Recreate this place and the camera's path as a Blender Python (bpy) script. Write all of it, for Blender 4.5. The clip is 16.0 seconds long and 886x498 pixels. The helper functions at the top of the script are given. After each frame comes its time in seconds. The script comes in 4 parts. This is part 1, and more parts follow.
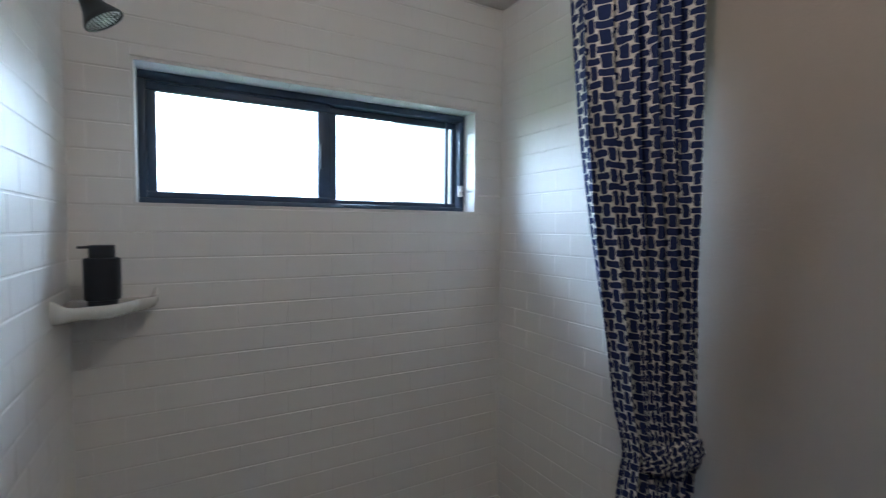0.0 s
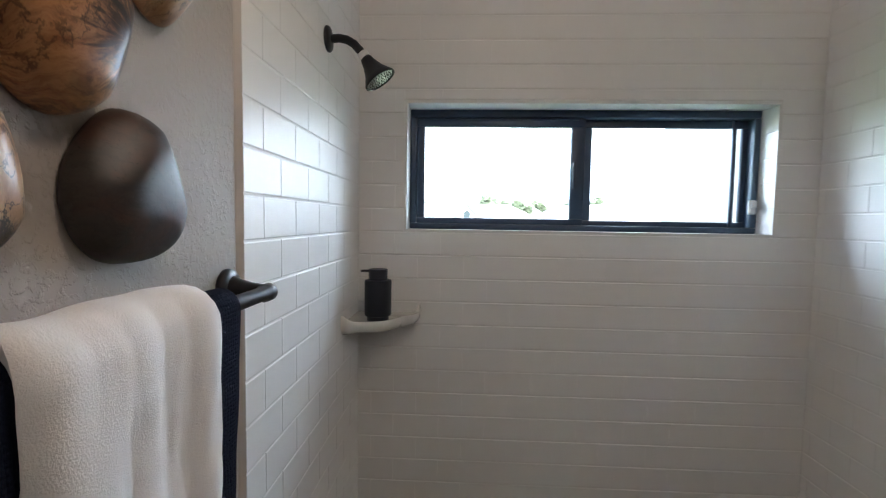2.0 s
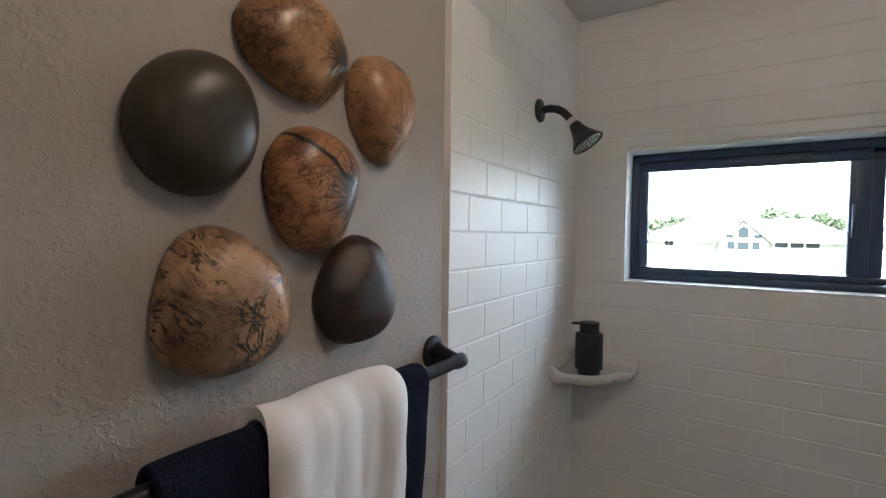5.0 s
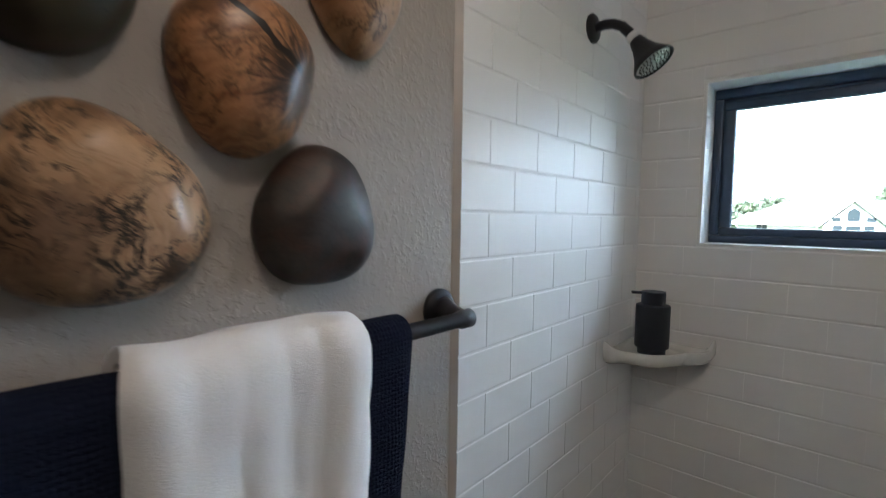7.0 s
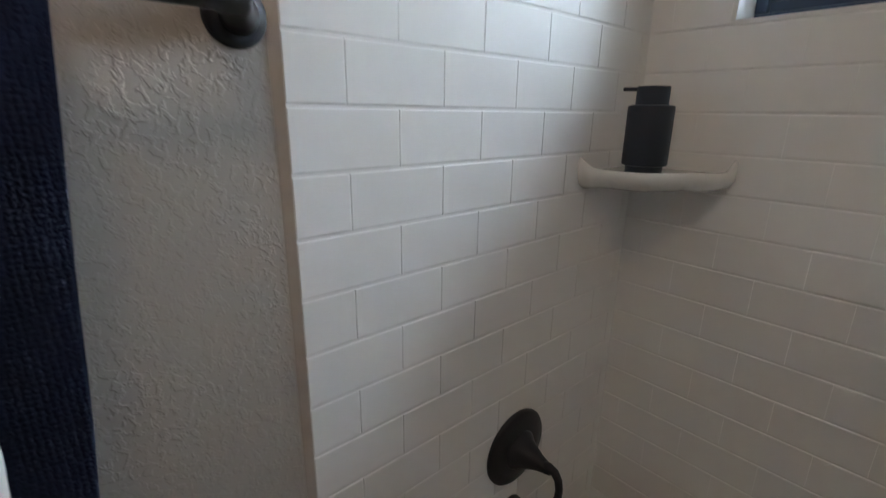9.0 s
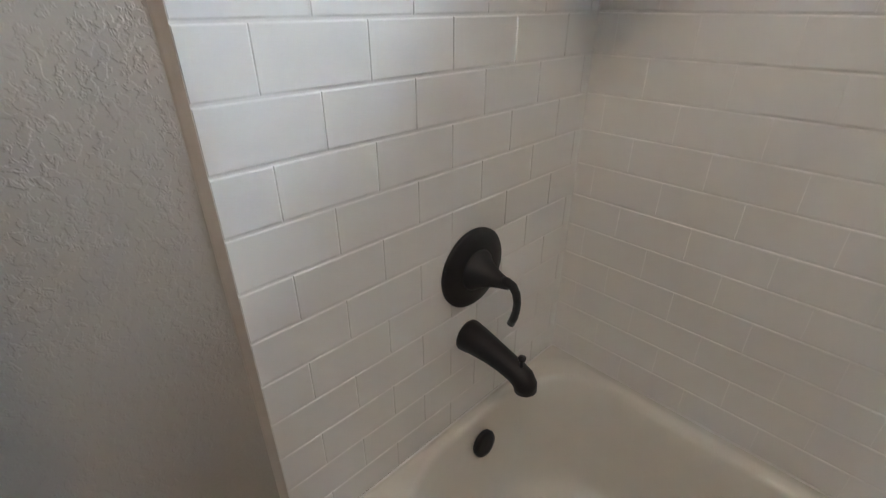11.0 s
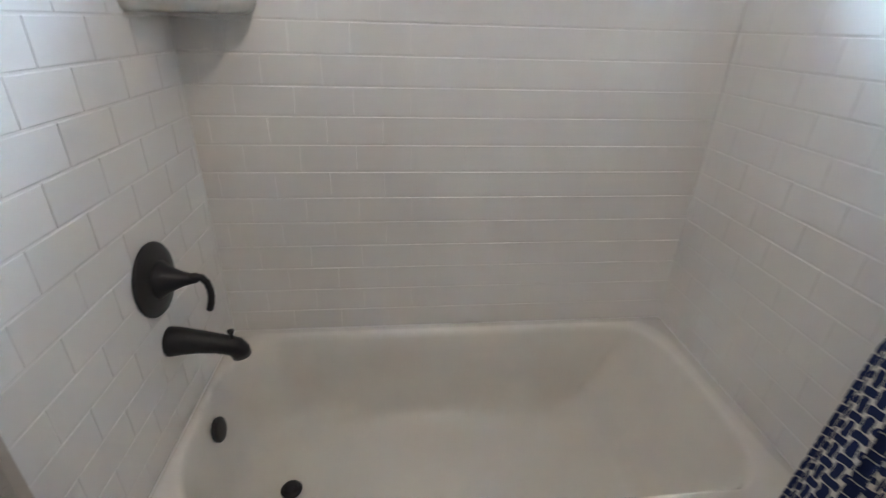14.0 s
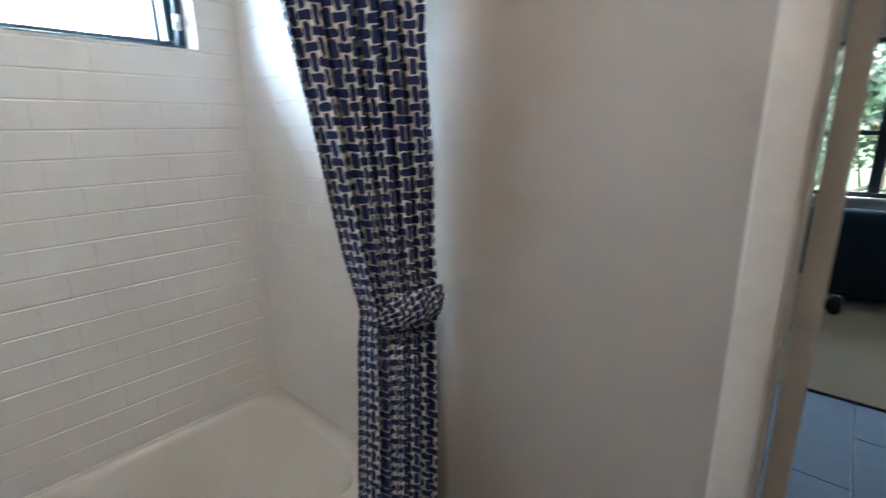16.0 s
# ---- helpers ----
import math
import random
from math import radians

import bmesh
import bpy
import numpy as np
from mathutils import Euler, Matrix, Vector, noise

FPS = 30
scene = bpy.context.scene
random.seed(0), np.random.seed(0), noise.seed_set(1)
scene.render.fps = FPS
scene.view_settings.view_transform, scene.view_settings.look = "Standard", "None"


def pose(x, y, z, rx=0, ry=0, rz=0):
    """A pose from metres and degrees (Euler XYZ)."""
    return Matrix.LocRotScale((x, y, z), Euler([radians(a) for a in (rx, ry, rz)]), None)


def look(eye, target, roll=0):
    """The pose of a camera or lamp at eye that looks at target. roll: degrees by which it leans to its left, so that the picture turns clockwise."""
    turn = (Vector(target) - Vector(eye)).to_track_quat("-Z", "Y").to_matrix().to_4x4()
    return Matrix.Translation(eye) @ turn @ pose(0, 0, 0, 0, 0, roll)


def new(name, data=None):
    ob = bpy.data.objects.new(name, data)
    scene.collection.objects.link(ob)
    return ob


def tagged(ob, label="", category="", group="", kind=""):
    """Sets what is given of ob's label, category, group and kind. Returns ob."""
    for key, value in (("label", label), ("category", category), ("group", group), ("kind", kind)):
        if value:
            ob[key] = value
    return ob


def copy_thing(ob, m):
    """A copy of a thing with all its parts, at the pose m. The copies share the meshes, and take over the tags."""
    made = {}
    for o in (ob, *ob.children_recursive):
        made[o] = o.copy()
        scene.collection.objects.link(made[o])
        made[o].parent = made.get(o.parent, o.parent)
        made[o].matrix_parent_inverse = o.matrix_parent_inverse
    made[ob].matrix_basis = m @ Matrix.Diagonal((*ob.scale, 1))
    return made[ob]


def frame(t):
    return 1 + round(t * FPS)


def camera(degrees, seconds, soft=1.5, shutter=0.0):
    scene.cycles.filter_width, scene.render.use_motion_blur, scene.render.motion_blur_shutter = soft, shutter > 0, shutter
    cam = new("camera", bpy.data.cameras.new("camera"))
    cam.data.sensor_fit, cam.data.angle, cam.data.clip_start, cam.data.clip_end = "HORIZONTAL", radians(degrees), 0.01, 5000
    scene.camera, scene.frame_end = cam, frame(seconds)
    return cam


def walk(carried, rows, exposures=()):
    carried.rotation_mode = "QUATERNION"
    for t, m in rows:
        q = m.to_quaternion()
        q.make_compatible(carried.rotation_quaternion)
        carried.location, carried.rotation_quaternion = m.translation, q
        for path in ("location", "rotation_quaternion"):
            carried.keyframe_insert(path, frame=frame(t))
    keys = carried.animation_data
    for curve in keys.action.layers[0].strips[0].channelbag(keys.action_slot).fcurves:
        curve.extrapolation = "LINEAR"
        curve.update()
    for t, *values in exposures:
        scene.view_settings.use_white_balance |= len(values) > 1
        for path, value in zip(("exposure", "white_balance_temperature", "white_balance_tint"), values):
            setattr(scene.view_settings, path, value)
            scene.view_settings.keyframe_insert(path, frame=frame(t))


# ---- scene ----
cam = camera(87.8, 16.0, soft=1.15, shutter=0.4)
PATH = [
    (0, (0.283, -1.62, 1.562), (1.261, 0.123, 1.475), 0.4),
    (0.5, (0.286, -1.604, 1.609), (0.962, 0.275, 1.495), 0.7),
    (1, (0.308, -1.592, 1.626), (0.688, 0.368, 1.508), 0.8),
    (1.5, (0.306, -1.534, 1.64), (0.444, 0.458, 1.519), 0.9),
    (2, (0.356, -1.526, 1.664), (0.262, 0.468, 1.54), 0.9),
    (2.5, (0.407, -1.557, 1.685), (0.066, 0.41, 1.561), 0.8),
    (3, (0.444, -1.586, 1.708), (-0.132, 0.325, 1.581), 0.9),
    (3.5, (0.452, -1.58, 1.727), (-0.305, 0.267, 1.613), 0.8),
    (4, (0.464, -1.574, 1.752), (-0.435, 0.209, 1.646), 0.7),
    (4.5, (0.475, -1.579, 1.776), (-0.532, 0.146, 1.683), 0.8),
    (4.7, (0.478, -1.57, 1.777), (-0.564, 0.136, 1.696), 0.8),
    (6.8, (0.471, -1.415, 1.715), (-0.84, 0.091, 1.608), 0.8),
    (7, (0.459, -1.358, 1.694), (-0.865, 0.135, 1.554), 0.8),
    (7.5, (0.442, -1.247, 1.636), (-0.921, 0.195, 1.387), 0.8),
    (8, (0.431, -1.176, 1.578), (-0.959, 0.221, 1.232), 0.8),
    (8.5, (0.474, -1.102, 1.522), (-0.949, 0.225, 1.06), 0.8),
    (9, (0.511, -1.017, 1.465), (-0.929, 0.248, 0.893), 0.8),
    (9.5, (0.522, -0.962, 1.408), (-0.906, 0.264, 0.732), 1.0),
    (9.7, (0.523, -0.95, 1.39), (-0.888, 0.272, 0.671), 0.9),
    (11.8, (0.539, -0.962, 1.211), (-0.538, 0.368, 0.175), 1.0),
    (12, (0.544, -0.987, 1.22), (-0.463, 0.383, 0.168), 1.6),
    (12.5, (0.549, -1.048, 1.241), (-0.219, 0.459, 0.173), 1.8),
    (13, (0.561, -1.124, 1.263), (0.097, 0.518, 0.221), 2.0),
    (13.5, (0.573, -1.215, 1.295), (0.412, 0.522, 0.316), 1.9),
    (14, (0.545, -1.304, 1.318), (0.737, 0.476, 0.436), 1.7),
    (14.5, (0.542, -1.365, 1.324), (1.086, 0.402, 0.561), 0.9),
    (15, (0.579, -1.424, 1.344), (1.489, 0.224, 0.67), 0.1),
    (15.5, (0.622, -1.52, 1.36), (1.818, -0.028, 0.773), -0.4),
    (16, (0.677, -1.626, 1.375), (2.119, -0.334, 0.874), -1.0),
]
EXPOSURES = [(0, 2.75, 5100, 5), (1.5, 2.85, 5550, 7), (4.5, 2.7, 5700, 8), (7, 2.65, 5350, 5), (8.3, 2.7, 5500, 6), (9.0, 2.8, 5700, 7), (9.5, 3.2, 5850, 7), (12, 3.80, 5550, 6), (13.5, 3.9, 5350, 7), (14, 3.92, 5300, 6), (14.5, 3.95, 4950, 2), (16, 4.0, 5250, 3)]
walk(cam, [(t, look(eye, target, roll)) for t, eye, target, roll in PATH], EXPOSURES)

# ---- world, sun, lights ----
world = bpy.data.worlds.new("world")
scene.world = world
world.use_nodes = True
wn = world.node_tree.nodes
wl = world.node_tree.links
sky = wn.new("ShaderNodeTexSky")
sky.sky_type = "NISHITA"
sky.sun_disc = False
sky.sun_elevation = radians(33)
sky.sun_rotation = radians(170)
wn["Background"].inputs["Strength"].default_value = 0.05
wl.new(sky.outputs["Color"], wn["Background"].inputs["Color"])

sun_data = bpy.data.lights.new("sun", "SUN")
sun_data.energy, sun_data.angle, sun_data.color = 5.0, radians(0.5), (1.0, 0.95, 0.88)
sun = new("sun", sun_data)
sun.matrix_world = look((5, -30, 20), (0, 0, 0))


def area_lamp(name, size_x, size_y, watts, colour, m):
    d = bpy.data.lights.new(name, "AREA")
    d.shape, d.size, d.size_y, d.energy, d.color = "RECTANGLE", size_x, size_y, watts, colour
    ob = new(name, d)
    ob.matrix_world = m
    return ob


# light of the open sky in the bedroom window
area_lamp("bedroom_daylight", 2.4, 1.2, 3.0, (0.80, 0.94, 1.0), look((6.16, -1.6, 1.4), (3.0, -1.6, 0.9)))
# bathroom ceiling lamps, recessed; the unseen second is added to brighten the door
for at, watts in (((0.66, -1.15, 2.425), 1.05), ((0.80, -2.35, 2.425), 0.36)):
    can_data = bpy.data.lights.new("ceiling_lamp_light", "POINT")
    can_data.energy, can_data.color, can_data.shadow_soft_size = watts, (1.0, 0.75, 0.55), 0.07
    can = new("ceiling_lamp_light", can_data)
    can.location = at

# ---- materials ----


def mat(name, base=(0.8, 0.8, 0.8), rough=0.5, metal=0.0, spec=0.5):
    m = bpy.data.materials.new(name)
    m.use_nodes = True
    b = m.node_tree.nodes["Principled BSDF"]
    b.inputs["Base Color"].default_value = (*base, 1)
    b.inputs["Roughness"].default_value = rough
    b.inputs["Metallic"].default_value = metal
    b.inputs["Specular IOR Level"].default_value = spec
    return m


class Nodes:
    """Short hand for building a material's node tree."""

    def __init__(self, m):
        self.t = m.node_tree
        self.b = self.t.nodes["Principled BSDF"]

    def add(self, kind, **values):
        n = self.t.nodes.new(kind)
        for k, v in values.items():
            if k == "operation":
                n.operation = v
            elif k == "feature":
                n.feature = v
            elif k == "blend_type":
                n.blend_type = v
            elif k == "data_type":
                n.data_type = v
            else:
                n.inputs[k.replace("_", " ")].default_value = v
        return n

    def link(self, a, b):
        self.t.links.new(a, b)

    def coord(self, which="Object"):
        return self.add("ShaderNodeTexCoord").outputs[which]

    def noise(self, vec, scale, detail=4.0, rough=0.55, distortion=0.0):
        n = self.add("ShaderNodeTexNoise", Scale=scale, Detail=detail, Roughness=rough, Distortion=distortion)
        self.link(vec, n.inputs["Vector"])
        return n.outputs["Fac"]

    def math(self, op, a, b=0.0, c=0.0):
        n = self.add("ShaderNodeMath", operation=op)
        for i, v in enumerate((a, b, c)):
            if isinstance(v, (int, float)):
                n.inputs[i].default_value = v
            else:
                self.link(v, n.inputs[i])
        return n.outputs[0]

    def ramp(self, fac, stops):
        n = self.add("ShaderNodeValToRGB")
        e = n.color_ramp.elements
        while len(e) < len(stops):
            e.new(0.5)
        for el, (p, c) in zip(e, stops):
            el.position = p
            el.color = (*c, 1) if isinstance(c, tuple) else (c, c, c, 1)
        self.link(fac, n.inputs["Fac"])
        return n.outputs["Color"]

    def mix(self, fac, a, b, blend="MIX"):
        n = self.add("ShaderNodeMix", data_type="RGBA", blend_type=blend)
        for i, v in ((0, fac), (6, a), (7, b)):
            if isinstance(v, (int, float)):
                n.inputs[i].default_value = v
            elif isinstance(v, tuple):
                n.inputs[i].default_value = (*v, 1)
            else:
                self.link(v, n.inputs[i])
        return n.outputs[2]

    def bump(self, height, strength, distance):
        n = self.add("ShaderNodeBump", Strength=strength, Distance=distance)
        self.link(height, n.inputs["Height"])
        self.link(n.outputs["Normal"], self.b.inputs["Normal"])

    def colour(self, c):
        self.link(c, self.b.inputs["Base Color"])

    def rough(self, r):
        self.link(r, self.b.inputs["Roughness"])


def make_tile():
    m = mat("white_glazed_tile", rough=0.3, spec=0.34)
    n = Nodes(m)
    v = n.coord()
    rnd = n.add("ShaderNodeObjectInfo").outputs["Random"]
    c = n.mix(rnd, (0.812, 0.802, 0.785), (0.822, 0.812, 0.795))
    smear = n.noise(n.coord("Object"), 9.0, 5.0)
    n.colour(n.mix(n.math("MULTIPLY", smear, 0.10), c, (0.72, 0.71, 0.68)))
    n.rough(n.math("MULTIPLY_ADD", smear, 0.14, 0.34))
    n.bump(n.noise(v, 11.0, 1.0), 0.05, 0.004)
    return m


def make_grout():
    m = mat("white_grout", (0.72, 0.71, 0.69), 0.8)
    n = Nodes(m)
    f = n.noise(n.coord(), 60.0)
    n.colour(n.mix(f, (0.77, 0.76, 0.74), (0.82, 0.81, 0.79)))
    return m


def make_paint(name, base, texture=1.0):
    """Painted drywall with a knocked-down spatter texture."""
    m = mat(name, base, 0.62)
    n = Nodes(m)
    v = n.coord()
    big = n.noise(v, 1.6, 3.0)
    n.colour(n.mix(big, tuple(x * 0.94 for x in base), tuple(min(1, x * 1.05) for x in base)))
    blot = n.ramp(n.noise(v, 98.0, 3.5, 0.58, 0.3), [(0.49, 0.0), (0.57, 1.0)])
    patch = n.ramp(n.noise(v, 26.0, 2.0), [(0.36, 0.25), (0.58, 1.0)])
    fine = n.noise(v, 420.0, 2.0)
    n.bump(n.math("MULTIPLY_ADD", fine, 0.12, n.math("MULTIPLY", blot, patch)), 0.42 * texture, 0.0020)
    return m


def make_plain(name, base, rough=0.45, bump=0.05, scale=30.0, metal=0.0):
    m = mat(name, base, rough, metal)
    n = Nodes(m)
    v = n.coord()
    f = n.noise(v, scale, 5.0)
    n.colour(n.mix(f, tuple(x * 0.9 for x in base), tuple(min(1, x * 1.08) for x in base)))
    n.rough(n.math("MULTIPLY_ADD", f, min(0.14, rough), max(0.02, rough - 0.07)))
    if bump:
        n.bump(n.noise(v, scale * 6, 3.0), bump, 0.002)
    return m


def make_wood(name, pale, mid, dark, vein, seed, ring=6.0, crack=None, rough=0.18, spalt=0.6, knot=None, pits=0.0):
    """Polished spalted wood: warm bands, dark blotches and thin wandering black lines."""
    m = mat(name, pale, 0.26)
    n = Nodes(m)
    mp = n.add("ShaderNodeMapping")
    n.link(n.coord(), mp.inputs["Vector"])
    mp.inputs["Location"].default_value = (seed * 1.7, seed * 0.9, seed * 2.3)
    mp.inputs["Rotation"].default_value = (seed * 0.7, 0, 0.2)
    v = mp.outputs["Vector"]
    warp = n.add("ShaderNodeTexNoise", Scale=15.0, Detail=5.0)
    n.link(v, warp.inputs["Vector"])
    off = n.add("ShaderNodeVectorMath", operation="MULTIPLY_ADD")
    n.link(warp.outputs["Color"], off.inputs[0])
    off.inputs[1].default_value = (0.075, 0.075, 0.075)
    n.link(v, off.inputs[2])
    wv = off.outputs["Vector"]
    st = n.add("ShaderNodeMapping")
    n.link(wv, st.inputs["Vector"])
    st.inputs["Scale"].default_value = (1.0, 1.0, 5.0)
    grain = n.noise(st.outputs["Vector"], 17.0, 7.0, 0.65)
    c = n.ramp(grain, [(0.30, mid), (0.50, pale), (0.72, mid)])
    blot = n.ramp(n.noise(wv, ring, 4.0), [(0.47, 0.0), (0.60, 1.0)])
    c = n.mix(n.math("MULTIPLY", blot, 0.68), c, dark)
    # crinkled black zone lines: level lines of a rough noise
    level = n.math("ABSOLUTE", n.math("SUBTRACT", n.noise(v, 13.0, 9.0, 0.62), 0.52))
    level = n.math("MINIMUM", level, n.math("ABSOLUTE", n.math("SUBTRACT", n.noise(wv, 21.0, 8.0, 0.6), 0.47)))
    thin = n.ramp(level, [(0.004, 1.0), (0.016, 0.0)])
    gate = n.ramp(n.noise(v, 11.0, 2.0), [(0.42, 0.0), (0.52, 1.0)])
    c = n.mix(n.math("MULTIPLY", n.math("MULTIPLY", thin, gate), vein), c, (0.02, 0.013, 0.01))
    speck = n.ramp(n.noise(st.outputs["Vector"], 46.0, 6.0, 0.7), [(0.50, 0.0), (0.56, 1.0)])
    stain = n.ramp(n.noise(v, 15.0, 3.0), [(0.46, 0.0), (0.56, 1.0)])
    c = n.mix(n.math("MULTIPLY", n.math("MULTIPLY", speck, stain), spalt), c, (0.018, 0.012, 0.009))
    if pits:
        # scattered pin holes and short nicks
        cell = n.add("ShaderNodeTexVoronoi", Scale=95.0)
        n.link(st.outputs["Vector"], cell.inputs["Vector"])
        where = n.math("GREATER_THAN", n.noise(n.coord(), 24.0, 2.0), 0.56)
        hole = n.math("MULTIPLY", n.math("LESS_THAN", cell.outputs["Distance"], 0.17), where)
        c = n.mix(n.math("MULTIPLY", hole, pits), c, (0.008, 0.006, 0.005))
    if knot:
        # a dark heart with streaks that run out from it
        ky, kz, size = knot
        ks = n.add("ShaderNodeSeparateXYZ")
        n.link(n.coord(), ks.inputs[0])
        dy, dz = n.math("SUBTRACT", ks.outputs[1], ky), n.math("SUBTRACT", ks.outputs[2], kz)
        far = n.math("SQRT", n.math("ADD", n.math("MULTIPLY", dy, dy), n.math("MULTIPLY", dz, dz)))
        turn = n.add("ShaderNodeCombineXYZ")
        n.link(n.math("MULTIPLY", n.math("ARCTAN2", dy, dz), 1.9), turn.inputs[0])
        n.link(n.math("MULTIPLY", far, 9.0), turn.inputs[1])
        ray = n.noise(turn.outputs[0], 4.0, 5.0, 0.65, 0.6)
        reach = n.math("SUBTRACT", 1.0, n.math("DIVIDE", far, size))
        streak = n.ramp(n.math("ADD", ray, n.math("MULTIPLY", reach, 0.42)), [(0.60, 0.0), (0.76, 1.0)])
        c = n.mix(n.math("MULTIPLY", streak, 0.92), c, (0.032, 0.016, 0.010))
    if crack:
        # one long dark split: a band about a line in the face of the pebble, between two ends
        ny, nz, offset, t0, t1, width = crack
        sep = n.add("ShaderNodeSeparateXYZ")
        n.link(n.coord(), sep.inputs[0])
        wav = n.math("MULTIPLY_ADD", n.noise(n.coord(), 40.0, 3.0), 0.012, -0.006)
        across = n.math("ADD", n.math("ADD", n.math("MULTIPLY", sep.outputs[1], ny), n.math("MULTIPLY", sep.outputs[2], nz)), wav)
        along = n.math("ADD", n.math("MULTIPLY", sep.outputs[1], nz), n.math("MULTIPLY", sep.outputs[2], -ny))
        near = n.math("LESS_THAN", n.math("ABSOLUTE", n.math("SUBTRACT", across, offset)), width)
        inside = n.math("MULTIPLY", n.math("GREATER_THAN", along, t0), n.math("LESS_THAN", along, t1))
        c = n.mix(n.math("MULTIPLY", near, inside), c, (0.012, 0.008, 0.006))
    n.colour(c)
    n.rough(n.math("MULTIPLY_ADD", grain, 0.2, rough))
    n.bump(n.math("SUBTRACT", grain, thin), 0.08, 0.001)
    return m


def make_towel(name, base, scale, strength, waffle=False):
    m = mat(name, base, 0.95, 0.0, 0.1)
    n = Nodes(m)
    b = n.b
    b.inputs["Sheen Weight"].default_value = 0.0 if base[0] < 0.1 else 0.25
    b.inputs["Sheen Roughness"].default_value = 0.6
    v = n.coord()
    f = n.noise(v, scale, 3.0, 0.7)
    soft = n.noise(v, 22.0, 3.0)
    n.colour(n.mix(soft, tuple(x * 0.93 for x in base), tuple(min(0.92, x * 1.06) for x in base)))
    if waffle:
        vo = n.add("ShaderNodeTexVoronoi", Scale=205.0, Randomness=0.30)
        n.link(v, vo.inputs["Vector"])
        h = n.math("MULTIPLY_ADD", vo.outputs["Distance"], -1.2, f)
    else:
        tuft = n.noise(v, 330.0, 3.0, 0.6, 0.4)
        pile = n.noise(v, 60.0, 3.0, 0.5, 0.8)
        h = n.math("ADD", n.math("MULTIPLY_ADD", soft, 0.2, f), n.math("MULTIPLY_ADD", tuft, 0.7, n.math("MULTIPLY", pile, 0.15)))
    n.bump(h, strength, 0.0032)
    return m


def make_curtain():
    """White cotton with a print of navy dashes, laid by turns across and upright like a woven basket."""
    m = mat("navy_basket_print", (0.8, 0.79, 0.77), 0.85, 0.0, 0.2)
    n = Nodes(m)
    uv = n.coord("UV")
    sep = n.add("ShaderNodeSeparateXYZ")
    wob = n.add("ShaderNodeTexNoise", Scale=34.0, Detail=2.0)
    n.link(uv, wob.inputs["Vector"])
    off = n.add("ShaderNodeVectorMath", operation="MULTIPLY_ADD")
    n.link(wob.outputs["Color"], off.inputs[0])
    off.inputs[1].default_value = (0.011, 0.011, 0)
    n.link(uv, off.inputs[2])
    n.link(off.outputs["Vector"], sep.inputs[0])
    u = n.math("DIVIDE", sep.outputs[0], 0.0290)
    w = n.math("DIVIDE", sep.outputs[1], 0.0272)
    fu, fw = n.math("FLOOR", u), n.math("FLOOR", w)
    lu = n.math("ABSOLUTE", n.math("SUBTRACT", n.math("SUBTRACT", u, fu), 0.5))
    lw = n.math("ABSOLUTE", n.math("SUBTRACT", n.math("SUBTRACT", w, fw), 0.5))
    odd = n.math("MODULO", n.math("ADD", n.math("ADD", fu, fw), 1000.0), 2.0)
    even = n.math("SUBTRACT", 1.0, odd)
    along = n.math("ADD", n.math("MULTIPLY", lu, odd), n.math("MULTIPLY", lw, even))
    across = n.math("ADD", n.math("MULTIPLY", lw, odd), n.math("MULTIPLY", lu, even))

    def dash(a, b):
        dx = n.math("MAXIMUM", n.math("SUBTRACT", a, 0.42), 0.0)
        dy = n.math("MAXIMUM", n.math("SUBTRACT", b, 0.125), 0.0)
        d = n.math("SQRT", n.math("ADD", n.math("MULTIPLY", dx, dx), n.math("MULTIPLY", dy, dy)))
        return n.math("LESS_THAN", d, 0.190)
    # the cell's own dash, and the tip of the dash that reaches in from the next cell
    ink = n.math("MAXIMUM", dash(along, across), dash(n.math("SUBTRACT", 1.0, across), along))
    tone = n.noise(uv, 90.0, 3.0)
    navy = n.mix(tone, (0.014, 0.024, 0.088), (0.026, 0.042, 0.135))
    n.colour(n.mix(ink, (0.74, 0.72, 0.69), navy))
    n.bump(n.noise(uv, 700.0, 2.0), 0.15, 0.0006)
    return m


def make_glass():
    m = mat("window_glass", (1, 1, 1), 0.0)
    m.node_tree.nodes["Principled BSDF"].inputs["Transmission Weight"].default_value = 1.0
    m.node_tree.nodes["Principled BSDF"].inputs["IOR"].default_value = 1.05
    return m


def make_plank():
    m = mat("grey_plank_tile_sky_tint", (0.2, 0.2, 0.2), 0.3)
    n = Nodes(m)
    rnd = n.add("ShaderNodeObjectInfo").outputs["Random"]
    g = n.noise(n.coord(), 14.0, 5.0)
    # blue of the reflected sky is put into the grey planks' base colour
    c = n.mix(rnd, (0.020, 0.040, 0.115), (0.034, 0.062, 0.165))
    n.colour(n.mix(n.math("MULTIPLY", g, 0.4), c, (0.035, 0.035, 0.04)))
    n.rough(n.math("MULTIPLY_ADD", g, 0.2, 0.38))
    n.b.inputs["Specular IOR Level"].default_value = 0.3
    return m


def make_leaf(name, a, b):
    m = mat(name, a, 0.6)
    n = Nodes(m)
    rnd = n.add("ShaderNodeNewGeometry").outputs["Random Per Island"]
    n.colour(n.mix(rnd, a, b))
    return m


